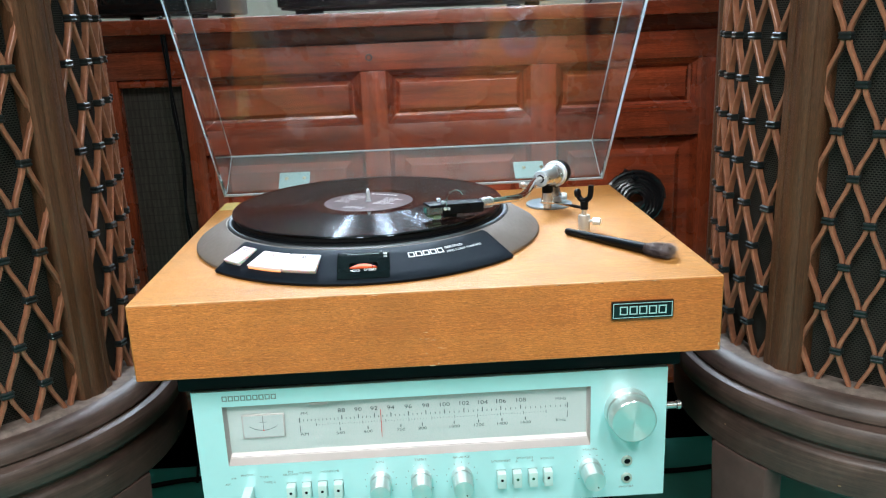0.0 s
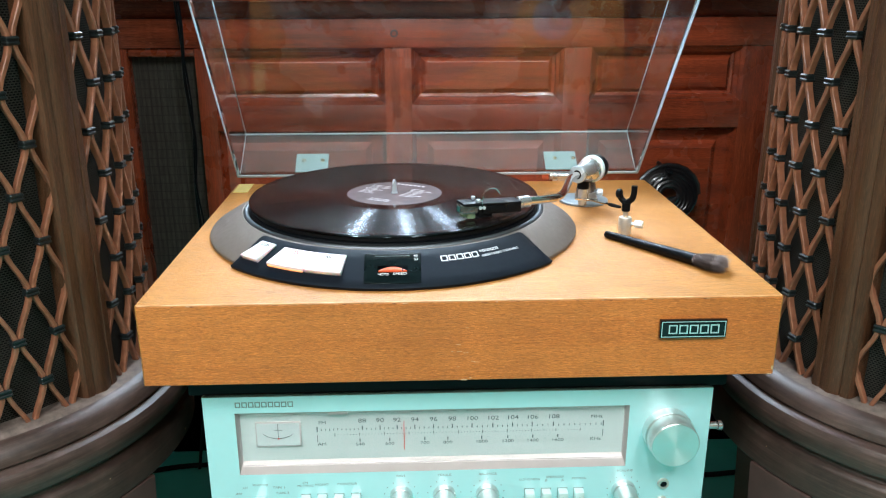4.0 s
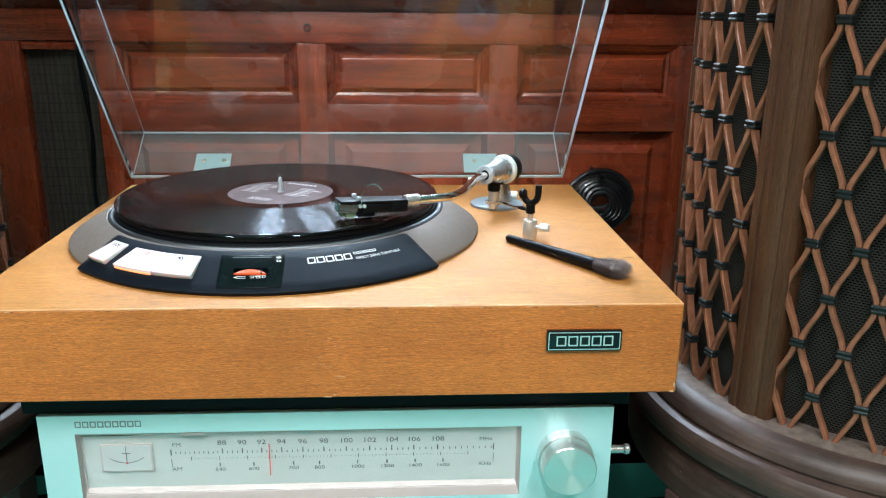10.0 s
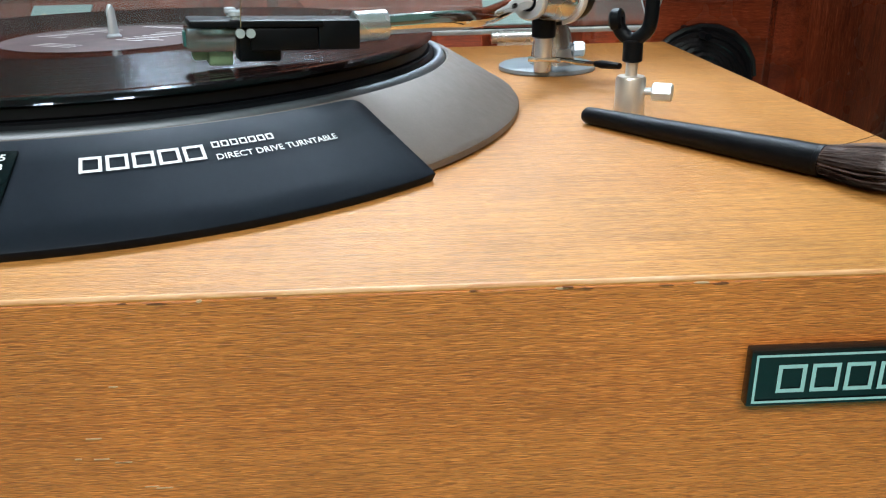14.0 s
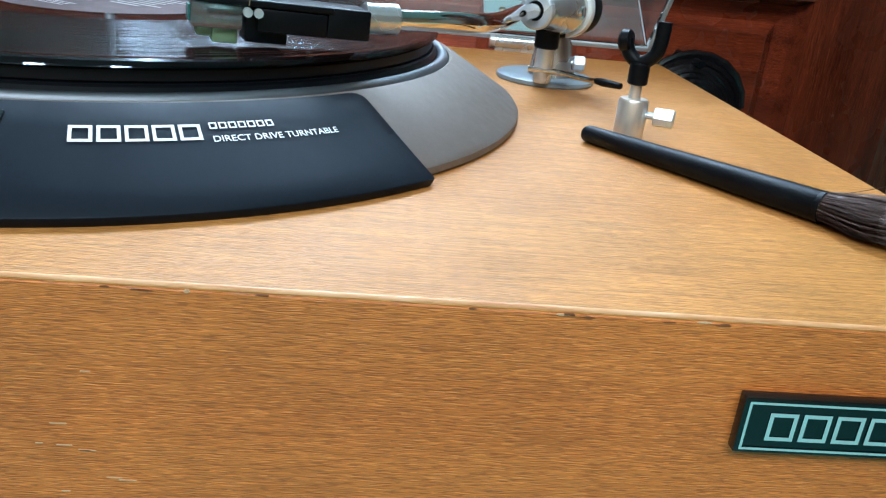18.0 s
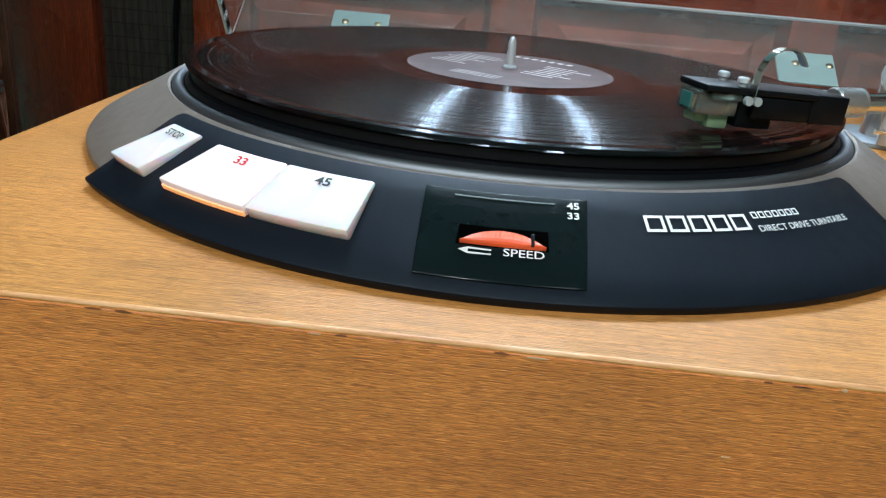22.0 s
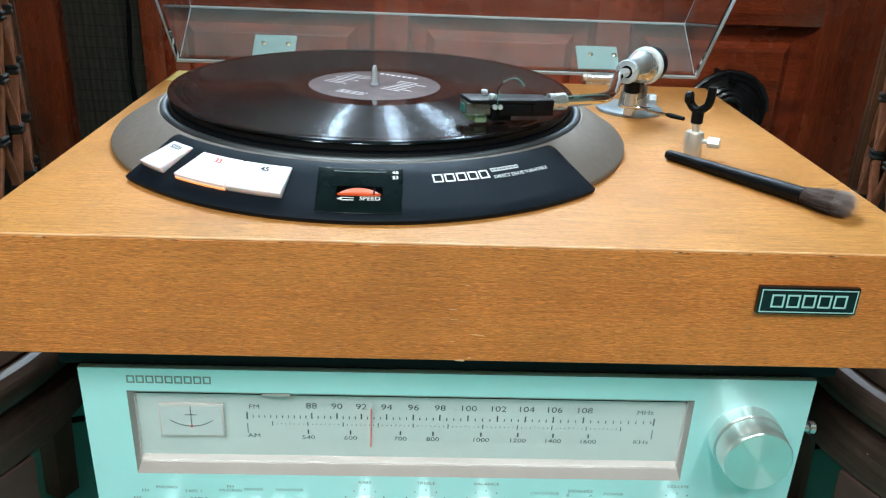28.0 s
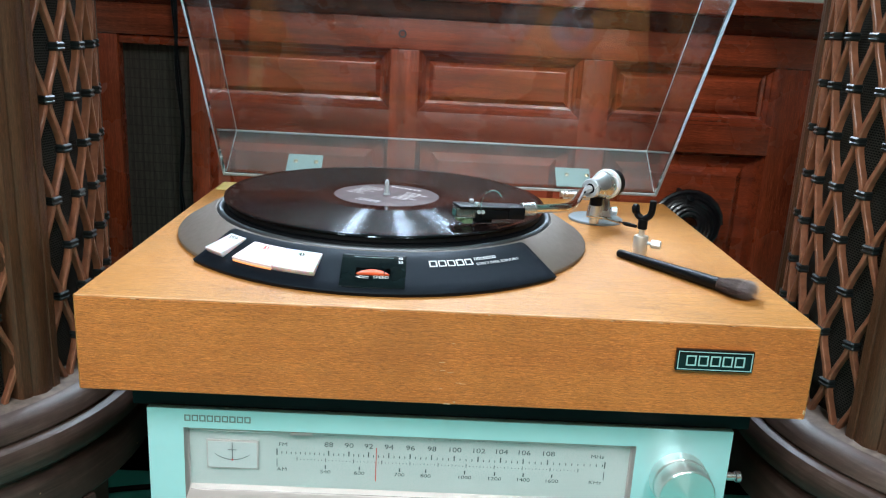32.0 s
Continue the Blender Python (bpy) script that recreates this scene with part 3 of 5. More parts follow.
part("second_run", tube(smooth_line([(-0.296, 0.531, 0.868), (-0.2935, 0.521, 0.86), (-0.2905, 0.522, 0.80), (-0.284, 0.525, 0.70), (-0.289, 0.525, 0.60), (-0.283, 0.53, 0.5), (-0.29, 0.52, 0.30), (-0.29, 0.50, ZF + 0.004)]), 0.0014), BLACK, cab)

coil = thing("cable_coil", (0.385, 0.5, 0.55), "coil of thick black cable hung on the console front", "cable")
pts = []
for i in range(7 * 20):
    a = math.tau * i / 20
    r = 0.0465 - 0.0052 * (i / 20) + 0.0015 * math.sin(a * 2 + i * 0.05)
    pts.append((0.386 + r * math.cos(a), 0.510 + 0.006 * math.sin(i * 0.31) - 0.0015 * (i / 20), 0.576 + r * 0.92 * math.sin(a)))
part("cable_loop", tube(pts, 0.0042, 8), CABLE, coil)
part("tail", tube(smooth_line([pts[-1], (0.36, 0.50, 0.56), (0.345, 0.49, 0.50), (0.36, 0.50, 0.35), (0.36, 0.5, ZF + 0.005)]), 0.0042, 8), BLACK, coil)
part("hook", rod((0.386, YC + 0.02, 0.612), (0.386, 0.495, 0.612), 0.003), BLACK, coil)

# ---- stand, board, receiver ----
st = thing("low_stand", (0.06, 0.2, ZF), "low black stand on the green floor under the receiver", "stand")
part("top", box((-0.125, 0.036, 0.357), (0.24, 0.37, 0.372), 0.002), BLACK, st)
for sx in (-0.120, 0.205):
    for sy in (0.05, 0.33):
        part("leg", box((sx, sy, ZF), (sx + 0.03, sy + 0.03, 0.357), 0.002), BLACK, st)
part("back_panel", box((-0.09, 0.335, ZF + 0.02), (0.205, 0.345, 0.357)), BLACK, st)

board = thing("black_board", (0.06, 0.2, 0.521), "flat black board lying between receiver and turntable", "board")
part("slab", box((-0.181, 0.0315, 0.5210), (0.300, 0.40, 0.5472), 0.0015), BLACK, board)

rec = thing("stereo_receiver", (0.06, 0.2, 0.372), "vintage silver stereo receiver with tuning dial and knobs", "receiver")
FY, RX0, RX1, RZ0, RZ1 = 0.0284, -0.169, 0.2870, 0.382, 0.5205
WX0, WX1, WZ0, WZ1 = -0.1415, 0.2122, 0.4415, 0.5045
part("case", box((RX0 + 0.008, FY + 0.0125, RZ0 + 0.004), (RX1 - 0.008, 0.38, RZ1 - 0.0005), 0.002), BLACK, rec)
for fx in (-0.11, 0.225):
    for fy in (0.07, 0.33):
        part("foot", rod((fx, fy, 0.3722), (fx, fy, 0.3865), 0.014), RUBBER, rec)
bm = bmesh.new()
ov = [bm.verts.new((x, FY, z)) for x, z in ((RX0, RZ0), (RX1, RZ0), (RX1, RZ1), (RX0, RZ1))]
iv = [bm.verts.new((x, FY, z)) for x, z in ((WX0, WZ0), (WX1, WZ0), (WX1, WZ1), (WX0, WZ1))]
ob_ = [bm.verts.new((x, FY + 0.0124, z)) for x, z in ((RX0, RZ0), (RX1, RZ0), (RX1, RZ1), (RX0, RZ1))]
for i in range(4):
    j = (i + 1) % 4
    bm.faces.new((ov[i], ov[j], iv[j], iv[i]))
    bm.faces.new((ov[i], ov[j], ob_[j], ob_[i]))
face = part("faceplate", bm, FACE, rec, "brushed aluminium faceplate, mint-tinted for the mirrored green floor", smooth=False)
# sunk surround of the dial: sloping sides, a ledge below
DY = FY + 0.0065
bm = bmesh.new()
iv = [bm.verts.new((x, FY, z)) for x, z in ((WX0, WZ0), (WX1, WZ0), (WX1, WZ1), (WX0, WZ1))]
dv = [bm.verts.new((x, DY, z)) for x, z in ((WX0 + 0.003, WZ0 + 0.011), (WX1 - 0.003, WZ0 + 0.011), (WX1 - 0.003, WZ1 - 0.003), (WX0 + 0.003, WZ1 - 0.003))]
for i in range(4):
    bm.faces.new((iv[i], iv[(i + 1) % 4], dv[(i + 1) % 4], dv[i]))
part("dial_surround", bm, SURROUND, rec, "satin metal dial surround", smooth=False)
dial = part("dial_plate", box((WX0 + 0.0025, DY, WZ0 + 0.010), (WX1 - 0.0025, DY + 0.003, WZ1 - 0.0025)), DIAL, rec, "pale silver tuning dial", smooth=False)
pane = part("dial_glass", box((WX0 + 0.0032, DY - 0.0035, WZ0 + 0.0075), (WX1 - 0.0032, DY - 0.0025, WZ1 - 0.0035)), GLASS, rec, "clear dial pane", smooth=False)
pane.visible_shadow = False


def on_dial(bm, x, z, y=DY - 0.0004):
    return mapped(bm, lambda a, b, c: (x + a, y, z + b))


def join(list_of_bm):
    bm = list_of_bm[0]
    for o in list_of_bm[1:]:
        merge(bm, o)
    return bm


FM = [("88", -0.0295), ("90", -0.0135), ("92", 0.002), ("94", 0.018), ("96", 0.035), ("98", 0.052), ("100", 0.070), ("102", 0.089), ("104", 0.107), ("106", 0.125), ("108", 0.1445)]
AM = [("540", -0.032), ("600", -0.005), ("700", 0.027), ("800", 0.048), ("1000", 0.079), ("1200", 0.103), ("1400", 0.126), ("1600", 0.149)]
for s, x in FM:
    part("fm_number", on_dial(text(s, 0.0060, 0.0, 1.25), x, 0.4913), INK_DIAL, dial, smooth=False)
for s, x in AM:
    part("am_number", on_dial(text(s, 0.0044, 0.0, 1.3), x, 0.4672), INK_DIAL, dial, smooth=False)
for s, x, z in (("FM", -0.0655, 0.4900), ("AM", -0.0665, 0.4680), ("MHz", 0.184, 0.4905), ("KHz", 0.184, 0.4675)):
    part("band_word", on_dial(text(s, 0.0046, 0.0, 1.25), x, z), INK_DIAL, dial, smooth=False)
ticks = bmesh.new()


def tick(x, z0, z1, w=0.0005):
    ticks.faces.new([ticks.verts.new((a, DY - 0.0004, b)) for a, b in ((x - w, z0), (x + w, z0), (x + w, z1), (x - w, z1))])


xs = [x for _, x in FM]
for a, b in zip(xs, xs[1:]):
    for k in range(4):
        tick(a + (b - a) * k / 4, 0.4818, 0.4862 if k == 0 else 0.4840, 0.00045 if k == 0 else 0.0003)
tick(xs[-1], 0.4818, 0.4862)
for i in range(1, 12):
    tick(xs[0] - 0.0037 * i, 0.4818, 0.484, 0.0003)
for i in range(1, 10):
    tick(xs[-1] + 0.0049 * i, 0.4818, 0.484, 0.0003)
tick(-0.0703, 0.4805, 0.4862)
tick(0.1905, 0.4805, 0.4862)
tick(-0.0703, 0.470, 0.4775, 0.0003)
tick(0.1905, 0.470, 0.4775, 0.0003)
for _, x in AM:
    tick(x, 0.4700, 0.4732)
for i in range(11):
    tick(-0.0545 + 0.0224 * i, 0.4760, 0.4792, 0.0003)
    for k in range(1, 8):
        if i < 10 and k not in (4,):
            tick(-0.0545 + 0.0224 * (i + k / 8), 0.4770, 0.4779, 0.00022)
part("scale_print", ticks, INK_DIAL, dial, "fine black scale marks", smooth=False)
for i in range(10):
    part("log_number", on_dial(text(str(i), 0.0026, 0, 1.2), -0.0545 + 0.0224 * (i + 0.5), 0.4776), INK_G, dial, smooth=False)
part("pointer", box((0.0079, DY - 0.0020, 0.4615), (0.0085, DY - 0.0010, 0.4905)), INK_R, dial, "red tuning pointer", smooth=False)
# tuning meter
mt = part("tuning_meter", box((-0.1255, DY - 0.0018, 0.4675), (-0.0845, DY - 0.0002, 0.4925), 0.0004), SURROUND, rec, "silver-framed tuning meter")
part("meter_face", box((-0.1240, DY - 0.0022, 0.4690), (-0.0860, DY - 0.0019, 0.4912)), METER, mt, smooth=False)
arc = [(-0.105 + 0.022 * math.sin(radians(a)), DY - 0.0024, 0.4985 - 0.0225 * math.cos(radians(a))) for a in range(-38, 39, 4)]
part("meter_scale", tube(arc, 0.00022, 4), INK_K, mt, smooth=False)
part("meter_needle", join([box((-0.1052, DY - 0.0027, 0.4755), (-0.1048, DY - 0.0023, 0.4908)), box((-0.1085, DY - 0.0027, 0.4845), (-0.1015, DY - 0.0023, 0.4848))]), INK_K, mt, smooth=False)
part("meter_dot", rod((-0.105, DY - 0.0028, 0.4760), (-0.105, DY - 0.0023, 0.4760), 0.0008), INK_R, mt, smooth=False)
# name, as plain blocks
for i in range(9):
    w = 0.052 / 9
    part("name_block", mapped(bars(-0.1405 + w * i, -0.1405 + w * (i + 1), 0.5103, 0.5157, 1, 0.16, 0.0010), lambda a, b, c: (a, FY - 0.0003, b)), INK_G, face, smooth=False)

def knob(x, z, r, length, base, step, label="turned aluminium knob", name="knob"):
    """A turned knob: a base ring, a fine groove and a longer grip with a bevelled end."""
    prof = [(base, 0), (base, step - 0.0004), (base - 0.0004, step), (r - 0.0020, step), (r - 0.0020, step + 0.0008), (r, step + 0.0010), (r, length * 0.80), (r * 0.985, length * 0.82), (r * 0.985, length - 0.0007), (r * 0.95, length), (0, length - 0.0003)]
    return part(name, lathe(prof, (x, FY, z), (0, -1, 0), 56), KNOB, rec, label)


knob(0.2480, 0.4782, 0.0217, 0.0268, 0.0228, 0.0105, name="tuning_knob", label="large turned aluminium tuning knob")
for nm, x in (("bass_knob", 0.0045), ("treble_knob", 0.0445), ("balance_knob", 0.0845), ("volume_knob", 0.212)):
    z = 0.4155
    big = nm == "volume_knob"
    kn = knob(x, z, 0.0105 if big else 0.0098, 0.026, 0.0113 if big else 0.0106, 0.0066, name=nm)
    part("pointer_dot", rod((x + 0.003, FY - 0.0255, z - 0.006), (x + 0.003, FY - 0.0262, z - 0.006), 0.0007), BLACK, kn)
    dots = bmesh.new()
    for i in range(-5, 6):
        a = radians(90 + i * 27)
        rod((x + 0.0155 * math.cos(a), FY - 0.0001, z + 0.0155 * math.sin(a)), (x + 0.0155 * math.cos(a), FY - 0.0004, z + 0.0155 * math.sin(a)), 0.0005, seg=6, bm=dots)
    part("dotted_scale", dots, INK_G, rec, smooth=False)
for i, x in enumerate((-0.083, -0.068, -0.0525, -0.037, 0.1235, 0.139, 0.1545, 0.1695)):
    z = 0.412
    b_ = part("push_button", box((x - 0.0042, FY - 0.009, z - 0.0085), (x + 0.0042, FY + 0.001, z + 0.0075), 0.0007), BUTTON, rec, "aluminium push button")
    part("button_recess", box((x - 0.0045, FY - 0.0006, z - 0.0088), (x + 0.0045, FY - 0.0001, z + 0.0079)), INK_G, rec, smooth=False)
    part("indicator_dot", rod((x, FY - 0.0093, z + 0.001), (x, FY - 0.0089, z + 0.001), 0.0014), GREENDOT if i in (5, 6) else BLACK, b_)
lv = part("selector_lever", box((-0.1285, FY - 0.022, 0.3935), (-0.1195, FY, 0.4185), 0.0012), BUTTON, rec, "flat aluminium selector lever")
part("lever_dot", rod((-0.124, FY - 0.0223, 0.4145), (-0.124, FY - 0.0218, 0.4145), 0.0006), BLACK, lv)
for z in (0.4217, 0.4025):
    j = part("phone_jack", lathe([(0.0032, -0.001), (0.0032, 0.0022), (0.0050, 0.0022), (0.0056, 0.0)], (0.2492, FY, z), (0, -1, 0), 28), NICKEL, rec, "round metal phone jack")
    part("jack_hole", rod((0.2492, FY - 0.0012, z), (0.2492, FY + 0.0004, z), 0.0033), BLACK, j)
WORDS = [("BASS", 0.0045, 0.4365), ("TREBLE", 0.0445, 0.4365), ("BALANCE", 0.0845, 0.4365), ("VOLUME", 0.212, 0.4365), ("FM", -0.083, 0.4315), ("MUTING", -0.083, 0.4285), ("MONO", -0.068, 0.4295),
         ("MONITOR", -0.0447, 0.4295), ("LOUDNESS", 0.1235, 0.4295), ("SPEAKERS", 0.147, 0.4315), ("B", 0.139, 0.4280), ("A", 0.1545, 0.4280), ("POWER", 0.1695, 0.4295), ("PHONO", -0.124, 0.4305), ("FM", -0.138, 0.4275),
         ("AM", -0.144, 0.4215), ("TAPE 1", -0.107, 0.4275), ("TAPE 2", -0.104, 0.4215), ("PHONES", 0.2492, 0.3925), ("SOURCE", -0.0635, 0.3925), ("TAPE 2", -0.0285, 0.3925)]
for s, x, z in WORDS:
    part("control_word", on_dial(text(s, 0.0032, 0.0, 1.2), x, z, FY - 0.0002), INK_G, face, smooth=False)

for z in (0.3962, 0.3922):
    part("monitor_mark", box((-0.0458, FY - 0.0004, z - 0.0009), (-0.0440, FY - 0.0001, z + 0.0009)), INK_K, face, smooth=False)
part("stereo_lamp", box((-0.0590, FY + 0.0006, 0.5010), (-0.0420, FY + 0.0030, 0.5036), 0.0004), SURROUND, rec, "small dull indicator window")

# ---- turntable ----
tt = thing("turntable", (0.06, 0.21, H - 0.07), "record turntable in a tan wood plinth with clear lid", "turntable")
PX0, PX1, PD = -0.2068, 0.3256, 0.418
plinth = part("plinth", box((PX0, 0.0, H - 0.0725), (PX1, PD, H), 0.0013, seg=4), VENEER, tt, "tan veneered plinth with worn edges")
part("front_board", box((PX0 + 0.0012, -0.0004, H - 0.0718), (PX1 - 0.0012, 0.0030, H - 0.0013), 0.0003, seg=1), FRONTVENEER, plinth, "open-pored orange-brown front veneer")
for fx in (PX0 + 0.06, PX1 - 0.06):
    for fy in (0.05, 0.37):
        part("foot", rod((fx, fy, 0.5473), (fx, fy, 0.5485), 0.02), RUBBER, tt)
bm = bmesh.new()
strip = [[bm.verts.new((x, 0.0013 + r_ * math.cos(radians(a)), H - 0.0013 + r_ * math.sin(radians(a)))) for r_, a in ((0.00132, 96), (0.00140, 110), (0.00142, 128), (0.00140, 146), (0.00132, 158), (0.0010, 146), (0.0010, 110))] for x in (PX0 + 0.0014, PX1 - 0.0014)]
for i in range(7):
    bm.faces.new((strip[0][i], strip[0][(i + 1) % 7], strip[1][(i + 1) % 7], strip[1][i]))
for end in strip:
    bm.faces.new(end)
bmesh.ops.recalc_face_normals(bm, faces=bm.faces[:])
part("rubbed_edge", bm, RUBBED, plinth, "pale rubbed front edge")
rr = random.Random(21)
for cx, cz, w, h in ((0.060, H - 0.0716, 0.0065, 0.0010), (0.0655, H - 0.0700, 0.0022, 0.0008), (0.3235, H - 0.066, 0.0016, 0.0042), (PX1 - 0.004, H - 0.0715, 0.004, 0.0011)):
    bm = bmesh.new()
    pts = [(cx + w * 0.5 * math.cos(math.tau * i / 11) * rr.uniform(0.6, 1.1), cz + h * 0.5 * math.sin(math.tau * i / 11) * rr.uniform(0.6, 1.2)) for i in range(11)]
    fr_ = [bm.verts.new((x, -0.0008, z)) for x, z in pts]
    bk_ = [bm.verts.new((x, 0.0006, z)) for x, z in pts]
    bm.faces.new(fr_)
    for i in range(11):
        bm.faces.new((fr_[i], fr_[(i + 1) % 11], bk_[(i + 1) % 11], bk_[i]))
    part("worn_chip", bm, CHIP, tt, "pale chipped spot", smooth=False)
for i in range(26):
    cx, w = rr.uniform(PX0 + 0.01, PX1 - 0.01), rr.uniform(0.0006, 0.0028)
    cz, h = H - 0.0013 - rr.uniform(0.0, 0.0005), rr.uniform(0.00012, 0.0004)
    bm = bmesh.new()
    ring_ = [(cx + w * math.cos(math.tau * k / 8) * rr.uniform(0.7, 1.1), cz + h * math.sin(math.tau * k / 8) * rr.uniform(0.5, 1.3)) for k in range(8)]
    fr_ = [bm.verts.new((x, -0.0006, z)) for x, z in ring_]
    bk_ = [bm.verts.new((x, 0.0004, z)) for x, z in ring_]
    bm.faces.new(fr_)
    for k in range(8):
        bm.faces.new((fr_[k], fr_[(k + 1) % 8], bk_[(k + 1) % 8], bk_[k]))
    part("edge_nick", bm, NICK if i % 4 else WORN, plinth, smooth=False)
for i in range(9):
    cx, cz = 0.062 + rr.gauss(0, 0.006), H - 0.0715 + abs(rr.gauss(0, 0.014))
    w = rr.uniform(0.0006, 0.0022)
    part("scuff", box((cx - w, -0.0006, cz - 0.00012), (cx + w, 0.0, cz + 0.00016)), WORN, plinth, smooth=False)
part("tape_strip", box((PX0 + 0.003, 0.372, H - 0.0002), (PX0 + 0.021, 0.4165, H + 0.0005)), TAPE, tt, "yellowed strip of tape", smooth=False)
bd = part("badge", box((0.2228, -0.0038, 0.5843), (0.2792, -0.0002, 0.6008), 0.0006), GLOSS, tt, "black badge with pale border")
fr = bars(0.2240, 0.2780, 0.5855, 0.5996, 1, 0.0, 0.0007)
part("badge_border", mapped(fr, lambda a, b, c: (a, -0.0041, b)), BADGE, bd, "pale metal border", smooth=False)
for i in range(5):
    w = (0.2740 - 0.2300) / 5
    part("badge_block", mapped(bars(0.2300 + w * i, 0.2300 + w * (i + 1), 0.5885, 0.5966, 1, 0.16, 0.0011), lambda a, b, c: (a, -0.0041, b)), BADGE, bd, smooth=False)

SLOPE = 0.62
TILTN = Vector((SLOPE, 1.0)).normalized()


def on_cone(ang, r, h=0.0):
    """A place on the control plate: degrees round the spindle, radius along the slope, height off the surface."""
    rr, z = r + h * TILTN.x, H + 0.005 + (0.195 - r) * SLOPE + h * TILTN.y
    return (rr * math.cos(radians(ang)), YS + rr * math.sin(radians(ang)), z)


def sector(a0, a1, r0, r1, h0, h1, n=24, bevel=0.0, corner=None, h2=None, cut=0.0):
    """A slab lying on the sloping ring. corner: angles of the inner ends, where they differ from the outer ones."""
    bm = bmesh.new()
    b0, b1 = corner or (a0, a1)
    m = 4
    grid = {}
    for k, h in enumerate((h0, h1)):
        for j in range(m + 1):
            r = r0 + (r1 - r0) * j / m
            s, e = b0 + (a0 - b0) * j / m, b1 + (a1 - b1) * j / m
            for i in range(n + 1):
                grid[k, j, i] = bm.verts.new(on_cone(s + (e - s) * i / n, r, h if h2 is None or k == 0 else h2 + (h1 - h2) * j / m))
    for k in (0, 1):
        for j in range(m):
            for i in range(n):
                bm.faces.new((grid[k, j, i], grid[k, j, i + 1], grid[k, j + 1, i + 1], grid[k, j + 1, i]))
    for i in range(n):
        for j in (0, m):
            bm.faces.new((grid[0, j, i], grid[0, j, i + 1], grid[1, j, i + 1], grid[1, j, i]))
    for j in range(m):
        for i in (0, n):
            bm.faces.new((grid[0, j, i], grid[0, j + 1, i], grid[1, j + 1, i], grid[1, j, i]))
    if cut:
        ends = [bm.edges.get((grid[0, 0, i], grid[1, 0, i])) for i in (0, n)]
        bmesh.ops.bevel(bm, geom=ends, offset=cut, segments=3, affect="EDGES", profile=0.5)
    if bevel:
        bm.normal_update()
        sharp = [e for e in bm.edges if len(e.link_faces) == 2 and e.calc_face_angle(0) > 0.6]
        bmesh.ops.recalc_face_normals(bm, faces=bm.faces)
        bmesh.ops.bevel(bm, geom=sharp, offset=bevel, segments=2, affect="EDGES", profile=0.5)
    return bm


def cone_text(bm, ang, r, h):
    """Bend flat lettering round the ring, its foot towards the rim."""
    return mapped(bm, lambda a, b, c: on_cone(ang + math.degrees(a / r), r - b * 0.85, h))


part("skirt_ring", lathe([(0.1900, H), (0.1915, H + 0.001), (0.1915, H + 0.0035), (0.1900, H + 0.0055), (0.1600, H + 0.0235), (0.1582, H + 0.0242), (0.1572, H + 0.0236), (0.1570, H + 0.018)], (0, YS, 0), seg=128), TAUPE, tt, "taupe sloping metal ring")
pl = part("control_plate", sector(222.2, 317.6, 0.1632, 0.1993, -0.0035, 0.0009, 48, 0.0009, (222.8, 317.2), cut=0.0045), PLATE, tt, "satin black control plate")
part("trim_ring", lathe([(0.1566, H + 0.018), (0.1566, H + 0.0232), (0.1561, H + 0.0246), (0.1550, H + 0.0256), (0.1538, H + 0.0259), (0.1525, H + 0.0255), (0.1516, H + 0.0246), (0.1513, H + 0.018)], (0, YS, 0), seg=160), SATIN, tt, "satin metal platter rim")
part("platter", lathe([(0, H + 0.012), (0.1500, H + 0.012), (0.1510, H + 0.020), (0.1510, H + 0.0250), (0.1495, H + 0.0265), (0.1495, H + 0.0275), (0, H + 0.0275)], (0, YS, 0), seg=128), BLACK, tt)
part("rubber_mat", lathe([(0, H + 0.0276), (0.1480, H + 0.0276), (0.1485, H + 0.0282), (0.1485, H + 0.0316), (0.1475, H + 0.0324), (0, H + 0.0324)], (0, YS, 0), seg=96), RUBBER, tt, "black rubber mat")
part("spindle", lathe([(0.0034, H + 0.030), (0.0034, H + 0.0362), (0.0024, H + 0.0372), (0.0019, H + 0.0480), (0.0010, H + 0.0502), (0, H + 0.0505)], (0, YS, 0), seg=24), PALEMETAL, tt, "chrome spindle")
# keys
stop = part("stop_key", sector(223.6, 230.6, 0.1688, 0.1889, 0.0, 0.0052, 6, 0.0009, (225.4, 232.1), 0.0020), KEYWHITE, tt, "white stop key")
k33 = part("speed_key", sector(234.4, 246.15, 0.1695, 0.1889, 0.0, 0.0052, 8, 0.0009, (235.7, 246.3), 0.0020), LIT, tt, "white key lit warm from within")
k45 = part("speed_key", sector(246.3, 256.9, 0.1695, 0.1889, 0.0, 0.0052, 8, 0.0009, (246.45, 256.8), 0.0020), KEYWHITE, tt, "white key")
part("key_word", cone_text(text("STOP", 0.0042, 0.00008), 228.6, 0.1728, 0.0032), INK_K, stop, smooth=False)
part("key_number", cone_text(text("33", 0.0046, 0.0001, 1.2), 241.2, 0.1738, 0.0032), INK_R, k33, smooth=False)
part("key_number", cone_text(text("45", 0.0046, 0.0001, 1.2), 251.8, 0.1738, 0.0032), INK_K, k45, smooth=False)
part("lamp_strip", sector(234.55, 246.0, 0.1885, 0.1893, 0.0006, 0.0026, 8), WARM, k33, "orange light under the key", smooth=False)
